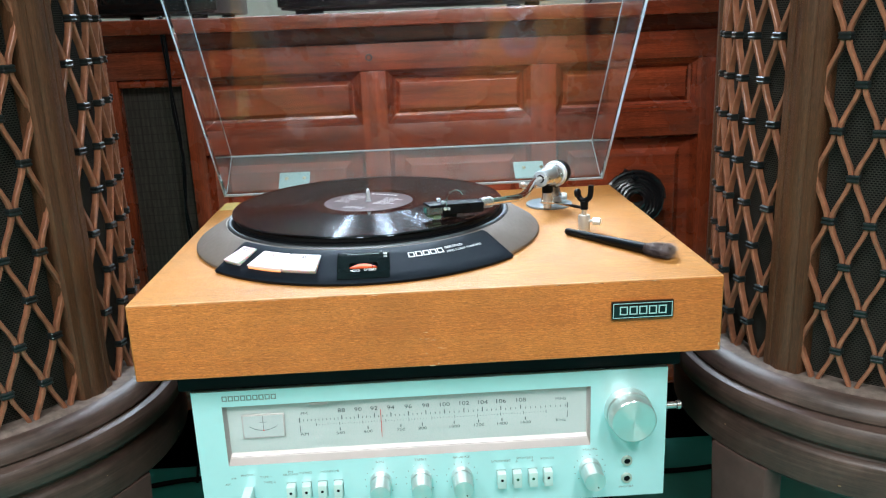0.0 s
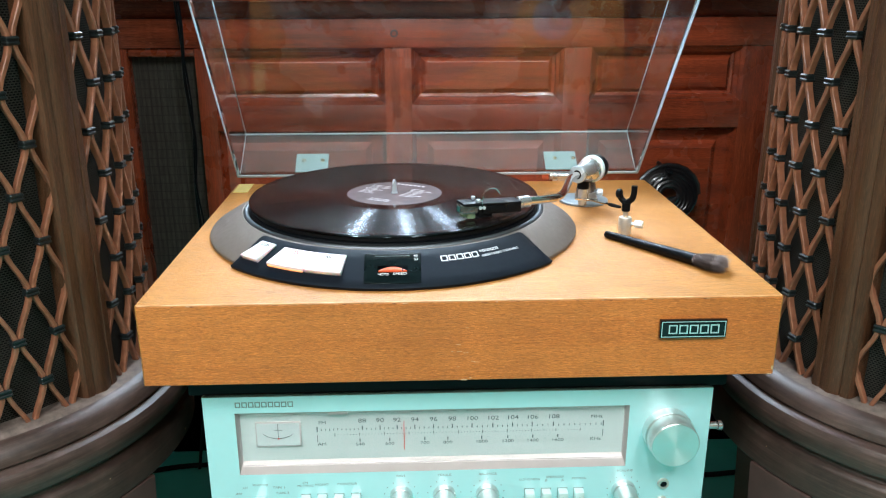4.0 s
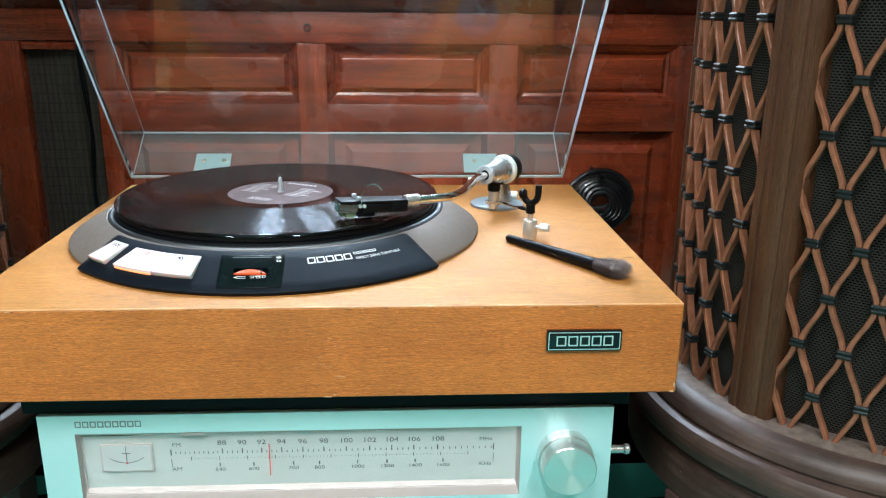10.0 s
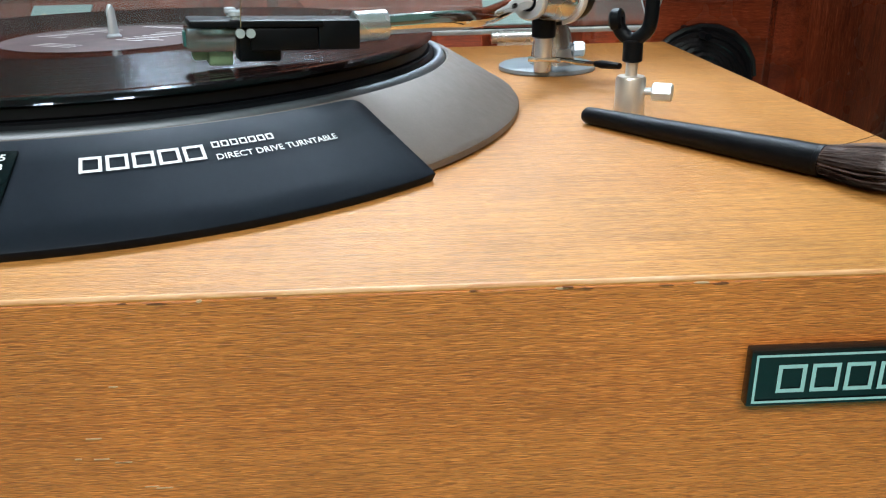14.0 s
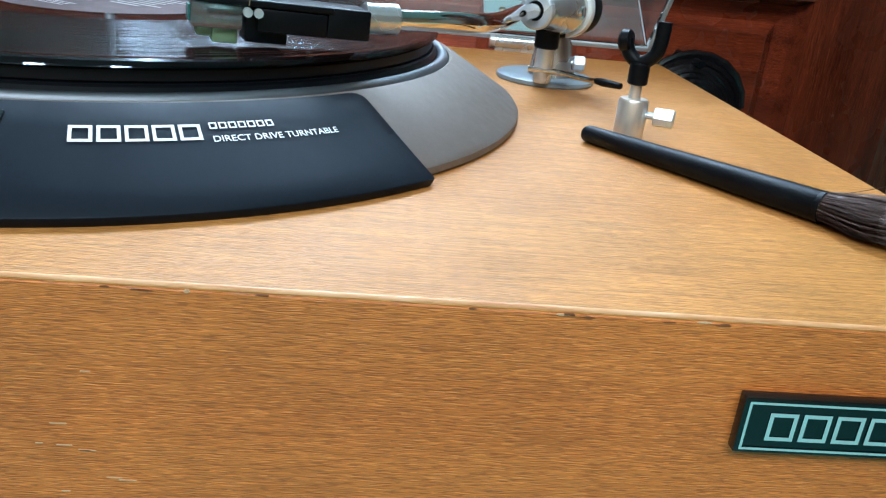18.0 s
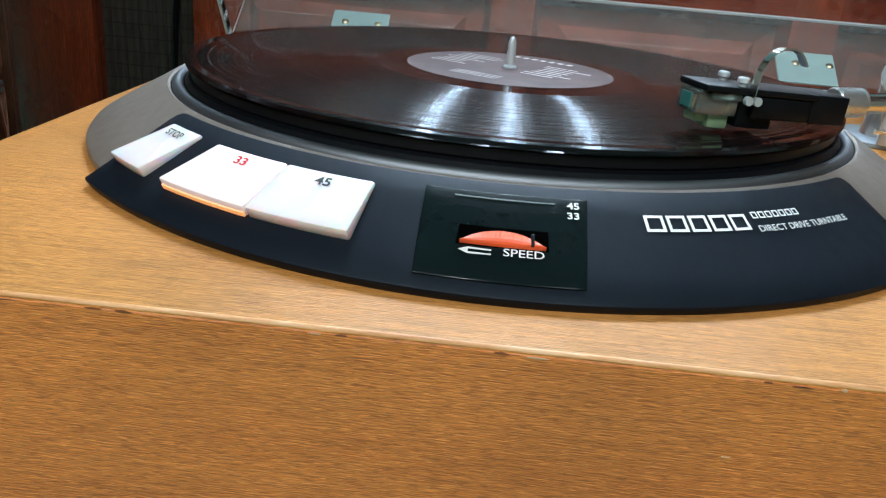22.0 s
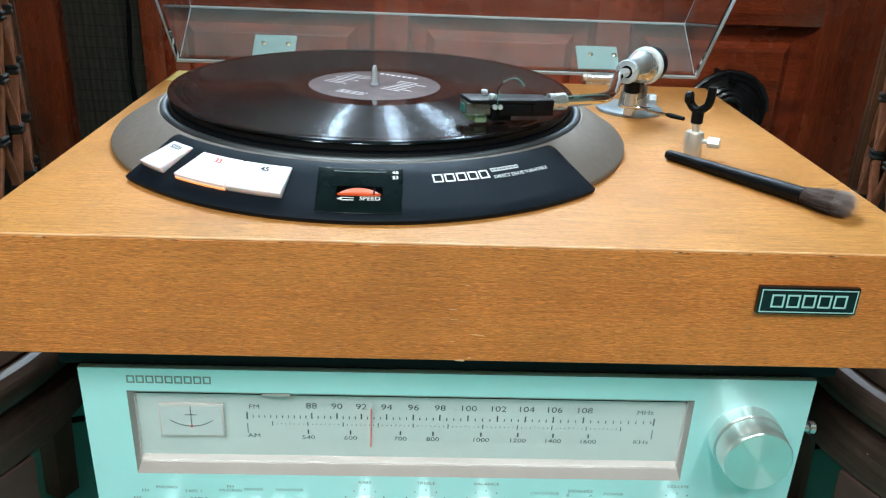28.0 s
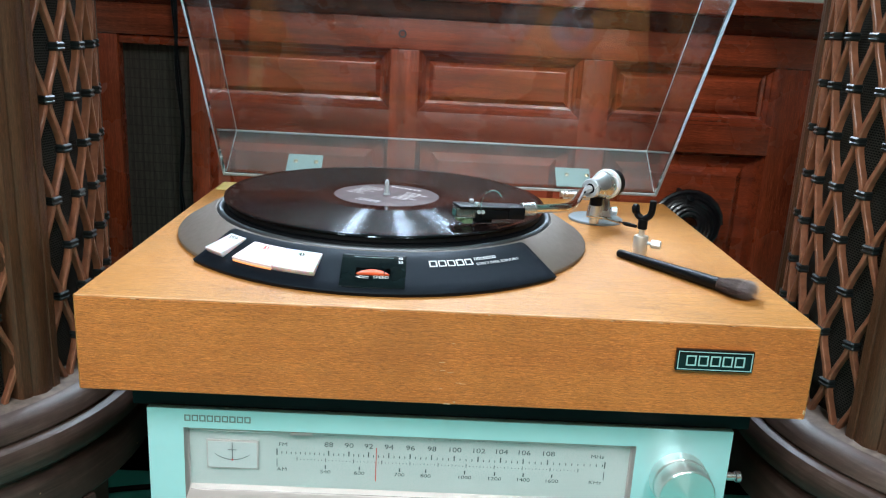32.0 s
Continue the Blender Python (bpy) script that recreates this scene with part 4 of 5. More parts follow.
# speed window
win = part("speed_window", sector(263.1, 277.4, 0.1676, 0.1952, 0.0, 0.0017, 14, 0.0004, (262.0, 278.6)), WINDOW, tt, "glossy black speed adjustment window")
part("wheel_slot", sector(266.2, 274.4, 0.1790, 0.1850, 0.0, 0.0019, 10), VOID, win, smooth=False)
part("window_line", sector(265.2, 275.2, 0.1697, 0.1700, 0.0016, 0.0020, 10), STEEL, win, smooth=False)
part("window_print", join([cone_text(text("45", 0.0034, 0.00006, 1.15), 277.0, 0.1703, 0.0020), cone_text(text("33", 0.0034, 0.00006, 1.15), 276.9, 0.1735, 0.0020)]), INK_W, win, smooth=False)
part("speed_word", cone_text(text("SPEED", 0.0038, 0.00003, 1.15), 272.2, 0.1865, 0.0020), INK_W, win, smooth=False)
arrow = bmesh.new()
for quad in (((-0.0048, 0.0), (-0.0018, 0.0012), (-0.0018, -0.0012)), ((-0.0018, 0.0012), (0.0048, 0.0010), (0.0048, 0.0005), (-0.0018, 0.0005)), ((-0.0018, -0.0012), (0.0048, -0.0010), (0.0048, -0.0005), (-0.0018, -0.0005))):
    arrow.faces.new([arrow.verts.new((x, y, 0)) for x, y in quad])
part("arrow_mark", cone_text(arrow, 267.9, 0.1868, 0.0020), INK_W, win, smooth=False)
WR = 0.0190
wheel = bmesh.new()
grid = []
for i in range(41):
    x = -0.0121 + 0.0242 * i / 40
    top = max(math.sqrt(WR * WR - x * x) - (WR - 0.0044), 0.0004)
    grid.append([wheel.verts.new((x, top * q, 0.0021 + 0.0017 * p + (0.00012 if i % 2 else 0.0) * (1 if q > 0.4 else 0))) for q, p in ((0, 0), (0.06, 0.55), (0.16, 0.85), (0.34, 1.0), (0.92, 0.75), (1.0, 0.3))])
for p, q in zip(grid, grid[1:]):
    for a in range(5):
        wheel.faces.new((p[a], q[a], q[a + 1], p[a + 1]))


def wheel_place(x, y, z):
    return on_cone(270.3 + math.degrees(x / 0.183), 0.1850 - y, z)


tw = part("thumbwheel", mapped(wheel, wheel_place), ORANGE, win, "ribbed orange thumbwheel", smooth=False)
part("wheel_notch", mapped(box((0.0078, 0.0002, 0.0018), (0.0088, 0.0036, 0.0040), 0.0001), wheel_place), BLACK, tw, "dark notch", smooth=False)
# maker's marks on the plate
for n_, x0, x1, hh, st_, gap, ang, r in ((5, -0.0176, 0.0190, 0.0031, 0.0010, 0.14, 289.9, 0.1742), (7, -0.0100, 0.0105, 0.0013, 0.0005, 0.2, 300.0, 0.1722)):
    for i in range(n_):
        w = (x1 - x0) / n_
        part("plate_block", cone_text(bars(x0 + w * i, x0 + w * (i + 1), -hh, hh, 1, gap, st_), ang, r, 0.0012), INK_W, pl, smooth=False)
part("plate_lettering", cone_text(text("DIRECT DRIVE TURNTABLE", 0.0034, 0.00003, 1.0), 303.4, 0.1768, 0.0012), INK_W, pl, "small white lettering", smooth=False)

# lid
E1, E2 = Vector((0, -0.596, 0.803)), Vector((0, 0.803, 0.596))
LO = Vector((0, 0.4232, 0.6292))
LX0, LX1, LL, LD, LT = -0.2068, 0.3235, 0.405, 0.074, 0.0038


def lid_at(x, s, d):
    """A place on the raised lid, which sits a little askew on its hinges."""
    x -= 0.0065 * (1 - s / LL) * (x - LX0) / (LX1 - LX0)
    return LO + Vector((x, 0, 0)) + E1 * s + E2 * d


def lid_box(x0, x1, s0, s1, d0, d1):
    return mapped(box((x0, s0, d0), (x1, s1, d1)), lid_at)


bm = bmesh.new()
# one closed shell: outer box and inner hollow, joined at the open rim
def lp(x, s, d):
    return bm.verts.new(lid_at(x, s, d))


oA = [lp(x, s, 0.0) for x, s in ((LX0, 0), (LX1, 0), (LX1, LL), (LX0, LL))]
oB = [lp(x, s, LD) for x, s in ((LX0, 0), (LX1, 0), (LX1, LL), (LX0, LL))]
iA = [lp(x, s, 0.0) for x, s in ((LX0 + LT, LT), (LX1 - LT, LT), (LX1 - LT, LL - LT), (LX0 + LT, LL - LT))]
iB = [lp(x, s, LD - LT) for x, s in ((LX0 + LT, LT), (LX1 - LT, LT), (LX1 - LT, LL - LT), (LX0 + LT, LL - LT))]
for i in range(4):
    j = (i + 1) % 4
    bm.faces.new((oA[i], oA[j], oB[j], oB[i]))
    bm.faces.new((iA[i], iB[i], iB[j], iA[j]))
    bm.faces.new((oA[i], iA[i], iA[j], oA[j]))
bm.faces.new(oB)
bm.faces.new(iB[::-1])
lid = part("dust_cover", bm, ACRYLIC, tt, "clear acrylic dust cover, raised", smooth=False)
lid.visible_shadow = False
# Film paints the grey-teal haze of light mirrored in the lower lid wall.
film = part("haze_film", lid_box(LX0 + LT + 0.002, LX1 - LT - 0.002, LT + 0.0021, LT + 0.0022, 0.002, LD - LT - 0.002), HAZEFILM, lid, "thin film with a painted pale haze", smooth=False)
film.visible_shadow = False
e_ = 0.0003
rim = []
# Pale strips paint the light caught along the rim.
for x0, x1, s0, s1 in ((LX0, LX1, -e_, 0.0030), (LX0 - e_, LX0 + 0.0012, 0.0030, LL), (LX1 - 0.0022, LX1 + e_, 0.0030, LL)):
    rim.append(lid_box(x0, x1, s0, s1, -0.0022, -0.0004))
part("lit_rim_strip", join(rim), ACRYLIC_EDGE, lid, "pale strip painting the light along the rim", smooth=False)
# Strips along the glued joints carry the caught light as a pale colour.
seams = [lid_box(LX0, LX1, -0.0006, 0.0016, LD - 0.0022, LD + 0.0006), lid_box(LX0 - 0.0003, LX0 + 0.0005, 0.002, LL, LD - 0.0006, LD + 0.0003), lid_box(LX1 - 0.0005, LX1 + 0.0003, 0.002, LL, LD - 0.0006, LD + 0.0003),
         lid_box(LX0 - 0.0006, LX0 + 0.0012, -0.0006, 0.0012, 0.001, LD - 0.003), lid_box(LX1 - 0.0012, LX1 + 0.0006, -0.0006, 0.0012, 0.001, LD - 0.003)]
a_, c_, g_ = LX0 + LT, LX1 - LT, 0.0006
seams += [lid_box(a_, c_, LT, LT + 0.0018, LD - LT - 0.0018, LD - LT - 0.0001), lid_box(a_, a_ + g_, LT + 0.002, LL - LT, LD - LT - g_, LD - LT - 0.0001), lid_box(c_ - g_, c_, LT + 0.002, LL - LT, LD - LT - g_, LD - LT - 0.0001),
          lid_box(a_, a_ + g_, LT, LT + g_, 0.001, LD - LT - 0.002), lid_box(c_ - g_, c_, LT, LT + g_, 0.001, LD - LT - 0.002)]
for b_ in seams:
    part("lit_glue_seam", b_, ACRYLIC_EDGE, lid, smooth=False)
for sx0 in (-0.1315, 0.1995):
    hg = part("hinge", lid_box(sx0, sx0 + 0.0425, LT + 0.0002, LT + 0.0016, 0.002, 0.033), ALU_HINGE, tt, "pale metal hinge plate", smooth=False)
    part("hinge_barrel", rod((sx0, 0.421, H + 0.006), (sx0 + 0.0425, 0.421, H + 0.006), 0.005), STEEL, hg)
    part("hinge_leaf", box((sx0 + 0.004, 0.4181, H - 0.03), (sx0 + 0.0385, 0.4205, H + 0.008)), STEEL, hg, smooth=False)
    for dx in (0.0090, 0.0335):
        c = LO + Vector((sx0 + dx, 0, 0)) + E1 * (LT + 0.0016) + E2 * 0.0215
        sc = part("screw", lathe([(0, 0.0014), (0.0016, 0.0012), (0.0028, 0.0002), (0.0029, -0.0004)], c, E1, 16), TEALSCREW, hg, "small round screw")

# tonearm
ring = Vector((0.2032, 0.2636, 0.6634))
back = Vector((0.2251, 0.2919, 0.6634))
ax = (back - ring).normalized()
arm = part("tonearm", tube(smooth_line([(0.1275, 0.1352, 0.6672), (0.1345, 0.1376, 0.6672), (0.1500, 0.1430, 0.6674), (0.1620, 0.1530, 0.6668), (0.1730, 0.1800, 0.6650), (0.1840, 0.2180, 0.6638), (0.1930, 0.2470, 0.6634), tuple(ring + ax * 0.004)], 8), 0.0039, 16), CHROME, tt, "bent chrome arm tube")
part("collar", rod((0.1190, 0.1318, 0.6672), (0.1312, 0.1366, 0.6672), 0.0056, seg=24, bevel=0.0006), STEEL, arm, "pale metal collar")
hs0, hs1 = Vector((0.0630, 0.1130, 0.6715)), Vector((0.1195, 0.1320, 0.6685))
hd = (hs1 - hs0).normalized()
hn = Vector((-hd.y, hd.x, 0)).normalized()
hu = hd.cross(hn)


def shell(l0, l1, w0, w1, h0, h1, bevel=0.0008):
    return mapped(box((l0, w0, h0), (l1, w1, h1), bevel), lambda a, b, c: hs0 + hd * a + hn * b + hu * c)


hs = part("headshell", shell(0.0, 0.046, -0.0095, 0.0095, -0.0005, 0.0020), BLACK, arm, "black metal headshell")
for w in (-0.0090, 0.0068):
    part("side_rail", shell(0.020, 0.0440, w, w + 0.0022, -0.0085, -0.0006), BLACK, hs)
part("headshell_neck", shell(0.0441, 0.0595, -0.0088, 0.0088, -0.0085, 0.0020), BLACK, hs)
part("cartridge", join([shell(-0.001, 0.0155, -0.0068, 0.0068, -0.0088, -0.0008), shell(0.004, 0.0160, -0.0080, 0.0080, -0.0034, -0.0007)]), CLEAR, arm, "clear plastic cartridge body")
part("stylus_guard", join([shell(0.0010, 0.0060, -0.0040, 0.0040, -0.0120, -0.0085, 0.001), shell(0.0060, 0.0145, -0.0046, 0.0046, -0.0138, -0.0085, 0.001)]), GREENCART, arm, "pale green stylus holder")
part("cartridge_core", shell(0.0165, 0.0310, -0.0062, 0.0062, -0.0125, -0.0012), BLACK, arm)
part("cartridge_plate", shell(-0.0017, -0.0011, -0.0032, 0.0032, -0.0072, -0.0022, 0.0), TEAL, arm, "small teal plate")
for w in (-0.0062, 0.0062):
    part("mounting_screw", join([rod(hs0 + hd * 0.0155 + hn * w, hs0 + hd * 0.0155 + hn * w + hu * 0.0048, 0.0013), rod(hs0 + hd * 0.0155 + hn * w + hu * 0.0030, hs0 + hd * 0.0155 + hn * w + hu * 0.0052, 0.0021, seg=12, bevel=0.0004)]), PALEMETAL, arm)
part("side_screw", join([rod(hs0 + hd * a - hn * 0.0094 - hu * 0.0022, hs0 + hd * a - hn * 0.0112 - hu * 0.0022, 0.0016, seg=12) for a in (0.0165, 0.0200)]), PALEMETAL, arm)
lift = [hs0 + hd * a - hn * 0.0098 + hu * b for a, b in ((0.0165, 0.0005), (0.0170, 0.0085), (0.0195, 0.0140), (0.0245, 0.0172), (0.0300, 0.0162), (0.0340, 0.0120))]
bm = bmesh.new()
sl = smooth_line(lift, 6)
vs = [(bm.verts.new(p - hn * 0.0003), bm.verts.new(p - hn * 0.0040), bm.verts.new(p - hn * 0.0040 - hu * 0.0006 - hd * 0.0004), bm.verts.new(p - hn * 0.0003 - hu * 0.0006 - hd * 0.0004)) for p in sl]
for p, q in zip(vs, vs[1:]):
    for i in range(4):
        bm.faces.new((p[i], p[(i + 1) % 4], q[(i + 1) % 4], q[i]))
part("finger_lift", bm, CHROME, arm, "curved chrome finger lift")
for i, cmat in enumerate((INK_R, TEALSCREW, INK_W, INK_G)):
    w = -0.0045 + 0.003 * i
    part("cartridge_wire", tube(smooth_line([hs0 + hd * 0.0235 + hn * w - hu * 0.004, hs0 + hd * 0.030 + hn * w * 1.2 - hu * 0.006, hs0 + hd * 0.044 + hn * w * 0.6 - hu * 0.003]), 0.0005, 6), cmat, arm)
# bearing, weight, base
part("bearing_ring", lathe([(0.0052, -0.001), (0.0052, 0.004), (0.0094, 0.004), (0.0098, 0.003), (0.0098, 0.0), (0.0090, -0.001), (0.0052, -0.001)], ring, ax, 32), PALEMETAL, arm)
part("bearing_seal", lathe([(0.0030, 0.0), (0.0051, 0.0), (0.0051, 0.003), (0.0030, 0.003)], ring, ax, 24), BLACK, arm)
L = (back - ring).length
part("bearing_housing", lathe([(0, 0.004), (0.0090, 0.004), (0.0094, 0.010), (0.0104, 0.016), (0.0124, 0.023), (0.0134, 0.028), (0.0134, L - 0.001), (0, L)], ring, ax, 40), STEEL, arm, "satin metal bearing housing")
part("white_scale_ring", lathe([(0.0115, 0), (0.0153, 0), (0.0157, 0.001), (0.0157, 0.0045), (0.0152, 0.0055), (0.0115, 0.0055)], back - ax * 0.001, ax, 40), WHITE, arm, "white scale ring")
part("counterweight", lathe([(0, 0.004), (0.0142, 0.004), (0.0146, 0.006), (0.0146, 0.015), (0.0136, 0.0175), (0.0060, 0.018), (0, 0.018)], back, ax, 40), RUBBER, arm, "black counterweight")
part("housing_screw", lathe([(0, 0.002), (0.0030, 0.0015), (0.0032, 0)], ring + ax * 0.028 + ax.cross(Vector((0, 0, 1))) * 0.0130, ax.cross(Vector((0, 0, 1))), 16), CHROME, arm)
BC = Vector((0.222, 0.3125, H))
part("arm_base", lathe([(0.0285, 0.0), (0.0290, 0.0008), (0.0288, 0.0026), (0.0275, 0.0034), (0, 0.0034)], BC, seg=48), GREYBASE, tt, "grey round arm base")
part("arm_pillar", lathe([(0.0135, 0.0034), (0.0130, 0.006), (0.0105, 0.022), (0.0085, 0.026), (0.0085, 0.036), (0, 0.036)], BC + Vector((0.003, 0.0, 0)), seg=32), STEEL, tt, "turned metal pillar")
part("front_pillar", rod((0.2152, 0.2850, H + 0.003), (0.2152, 0.2850, H + 0.024), 0.0052, seg=24, bevel=0.0005), STEEL, tt)
part("pillar_cap", join([rod((0.2152, 0.2850, H + 0.022), (0.2152, 0.2850, H + 0.0325), 0.0068, seg=24, bevel=0.0008), rod((0.222, 0.296, H + 0.028), (0.222, 0.296, H + 0.040), 0.0075, seg=20)]), BLACK, tt, "black pillar cap")
part("lock_knob", join([rod((0.232, 0.3085, H + 0.0118), (0.2365, 0.3083, H + 0.0118), 0.0018), rod((0.2365, 0.3083, H + 0.0118), (0.2435, 0.3080, H + 0.0118), 0.0044, seg=8, bevel=0.0006)]), PALEMETAL, tt, "small white metal knob")
part("cross_bar", rod((0.2065, 0.2835, H + 0.0105), (0.2310, 0.2760, H + 0.0100), 0.0016, seg=12), CHROME, tt)
part("lever", tube(smooth_line([(0.2215, 0.2800, H + 0.0105), (0.2330, 0.2600, H + 0.0110), (0.2385, 0.2500, H + 0.0120)], 5), 0.0013, 8), CHROME, tt, "thin chrome lever")
part("lever_grip", tube([(0.2378, 0.2515, H + 0.0120), (0.2400, 0.2470, H + 0.0123), (0.2466, 0.2355, H + 0.0130)], [0.0016, 0.0022, 0.0016], 10), BLACK, tt, "black lever grip")

# arm rest
RB = Vector((0.2375, 0.1795, H))
part("rest_post", lathe([(0.0067, 0), (0.0067, 0.0165), (0.0060, 0.0178), (0.0026, 0.0180), (0.0026, 0.0290), (0, 0.0290)], RB, seg=28), NICKEL, tt, "satin nickel arm rest post")
part("rest_knob", join([rod(RB + Vector((0.005, -0.003, 0.0115)), RB + Vector((0.011, -0.006, 0.0115)), 0.0016), rod(RB + Vector((0.0085, -0.0049, 0.0115)), RB + Vector((0.0165, -0.0087, 0.0115)), 0.0040, seg=8, bevel=0.0005)]), PALEMETAL, tt, "small ribbed metal knob")
part("rest_cup", join([rod(RB + Vector((0, 0, 0.024)), RB + Vector((0, 0, 0.0335)), 0.0044, seg=16, bevel=0.0006),
                       tube(smooth_line([RB + Vector((-0.0066, 0.004, 0.0432)), RB + Vector((-0.0062, 0.004, 0.0400)), RB + Vector((-0.0040, 0.003, 0.0358)), RB + Vector((0.0, 0.0, 0.0335)), RB + Vector((0.0046, -0.003, 0.0372)), RB + Vector((0.0060, -0.004, 0.0430)), RB + Vector((0.0062, -0.004, 0.0515))], 6), 0.0031, 12), rod(RB + Vector((-0.0090, 0.0055, 0.0415)), RB + Vector((-0.0045, 0.0027, 0.0420)), 0.0048, seg=18, bevel=0.0010)]), BLACK, tt, "black forked arm clip")

# ---- record ----
disc = thing("vinyl_record", (0, YS, H + 0.0325), "black vinyl record lying on the platter", "record")
o = part("vinyl_disc", lathe([(0.0037, 0.0), (0.1500, 0.0), (0.1508, 0.0008), (0.1508, 0.0022), (0.1500, 0.0030), (0.1468, 0.0027), (0.0640, 0.0027), (0.0520, 0.0026), (0.0502, 0.0030), (0.0037, 0.0030)], seg=160), VINYL, None)
o.parent = disc
lb = part("paper_label", lathe([(0.0037, 0.0031), (0.0495, 0.0031), (0.0500, 0.0030)], seg=80), LABEL, None, "mauve paper label with pale print")
lb.parent = disc
pr = bmesh.new()
rr = random.Random(5)


def bar(x, y, w, h):
    pr.faces.new([pr.verts.new((a, b, 0.0034)) for a, b in ((x, y), (x + w, y), (x + w, y + h), (x, y + h))])


for i in range(8):
    bar(-0.040 + 0.004 * rr.random(), 0.020 - 0.0046 * i, 0.012 + 0.013 * rr.random(), 0.0010)
for i in range(7):
    bar(0.010 + 0.003 * rr.random(), 0.020 - 0.0050 * i, 0.014 + 0.012 * rr.random(), 0.0013)
for i in range(3):
    bar(-0.012, -0.030 - 0.0034 * i, 0.024, 0.0008)
for i in range(7):
    bar(-0.016 + 0.005 * i, 0.034, 0.0030, 0.0042)
for v in pr.verts:
    v.co = Matrix.Rotation(radians(-28), 3, "Z") @ v.co
lp_ = part("label_print", pr, INK_P, None, "pale printed bars", smooth=False)
lp_.parent = lb

# ---- brush ----
br = thing("dust_brush", (0.255, 0.11, H), "black-handled soft brush lying on the plinth", "brush")
A, F, T = Vector((0.2150, 0.1665, H + 0.0038)), Vector((0.2755, 0.0785, H + 0.0058)), Vector((0.2965, 0.0565, H + 0.0075))
d = (F - A).normalized()
LN = (F - A).length
part("handle", lathe([(0, 0), (0.0030, 0.0003), (0.0036, 0.0014), (0.0038, 0.004), (0.0044, LN * 0.45), (0.0053, LN * 0.86), (0.0054, LN), (0, LN)], A, d, 28), BLACK, br, "black tapered handle")
part("ferrule", lathe([(0.0050, LN + 0.0001), (0.0054, LN + 0.0001), (0.0056, LN + 0.0006), (0.0056, LN + 0.0020), (0, LN + 0.0020)], A, d, 28), BLACK, br)
hd2 = (T - F).normalized()
side = hd2.cross(Vector((0, 0, 1))).normalized()
upv = side.cross(hd2)
bm = bmesh.new()
tips = bmesh.new()
rr = random.Random(11)
for i in range(900):
    a, q = rr.random() * math.tau, math.sqrt(rr.random())
    p0 = F + side * (0.0052 * q * math.cos(a)) + upv * (0.0052 * q * math.sin(a))
    spread = 1.6 + 0.45 * rr.random()
    ln_ = 0.027 + 0.005 * rr.random() - 0.002 * q
    jit = rr.uniform(-0.0012, 0.0012)
    off = side * (0.0068 * q * math.cos(a) * spread + jit) + upv * (0.0066 * q * math.sin(a) * min(spread, 1.15) + rr.uniform(-0.0006, 0.0006))
    p1 = F + hd2 * ln_ * 0.6 + off * 0.95
    p2 = F + hd2 * ln_ + off * 0.92 + side * rr.uniform(-0.0015, 0.0015)
    w = side * 0.00022
    v = [bm.verts.new(c) for c in (p0 - w, p0 + w, p1 - w, p1 + w, p2)]
    bm.faces.new((v[0], v[1], v[3], v[2]))
    bm.faces.new((v[2], v[3], v[4]))
    p3 = p2 + hd2 * 0.0035 + side * rr.uniform(-0.0012, 0.0012) + upv * rr.uniform(-0.0010, 0.0010)
    a_ = p1.lerp(p2, 0.55)
    tips.faces.new([tips.verts.new(c) for c in (a_ - w * 1.2 + upv * 0.0001, a_ + w * 1.2 + upv * 0.0001, p3)])
part("bristle_fringe", tips, TIPHAIR, br, "frayed pale grey bristle tips", smooth=False)
part("bristle_tuft", bm, BRISTLE, br, "soft grey-brown bristles", smooth=False)
part("bristle_core", tube([F - hd2 * 0.001, F + hd2 * 0.010, F + hd2 * 0.022, F + hd2 * 0.026], [0.0050, 0.0060, 0.0064, 0.0030], 14), BRISTLE, br)
part("stray_hair", join([tube(smooth_line([F + hd2 * 0.002 + upv * 0.004, F + hd2 * 0.016 + upv * 0.010 + side * 0.002, F + hd2 * 0.026 + upv * 0.016 + side * 0.006], 5), 0.00012, 4), tube(smooth_line([F + hd2 * 0.02 + upv * 0.006, F + hd2 * 0.029 + upv * 0.010 - side * 0.002, F + hd2 * 0.034 + upv * 0.009 - side * 0.007], 5), 0.00012, 4)]), BRISTLE, br)

# ---- cables on the floor ----
fc = thing("floor_cable", (0.5, 0.45, ZF), "black cable lying on the green floor", "cable")
part("cable_run", tube(smooth_line([(0.20, 0.50, ZF + 0.004), (0.36, 0.46, ZF + 0.004), (0.46, 0.45, ZF + 0.004), (0.62, 0.47, ZF + 0.004)]), 0.004), BLACK, fc)
fc = thing("floor_cable", (-0.3, 0.5, ZF), "thin black cable lying on the green floor", "cable")
part("cable_run", tube(smooth_line([(-0.15, 0.40, ZF + 0.004), (-0.22, 0.49, ZF + 0.004), (-0.33, 0.51, ZF + 0.004), (-0.45, 0.48, ZF + 0.004)]), 0.004), BLACK, fc)
plug = thing("side_plug", (0.30, 0.06, 0.45), "metal plug in the side of the receiver", "plug")
part("body", rod((0.279, 0.06, 0.4632), (0.309, 0.06, 0.4632), 0.0036, seg=14, bevel=0.0006), STEEL, plug)
part("collar", rod((0.307, 0.06, 0.4632), (0.3125, 0.06, 0.4632), 0.0046, seg=14, bevel=0.0010), STEEL, plug)

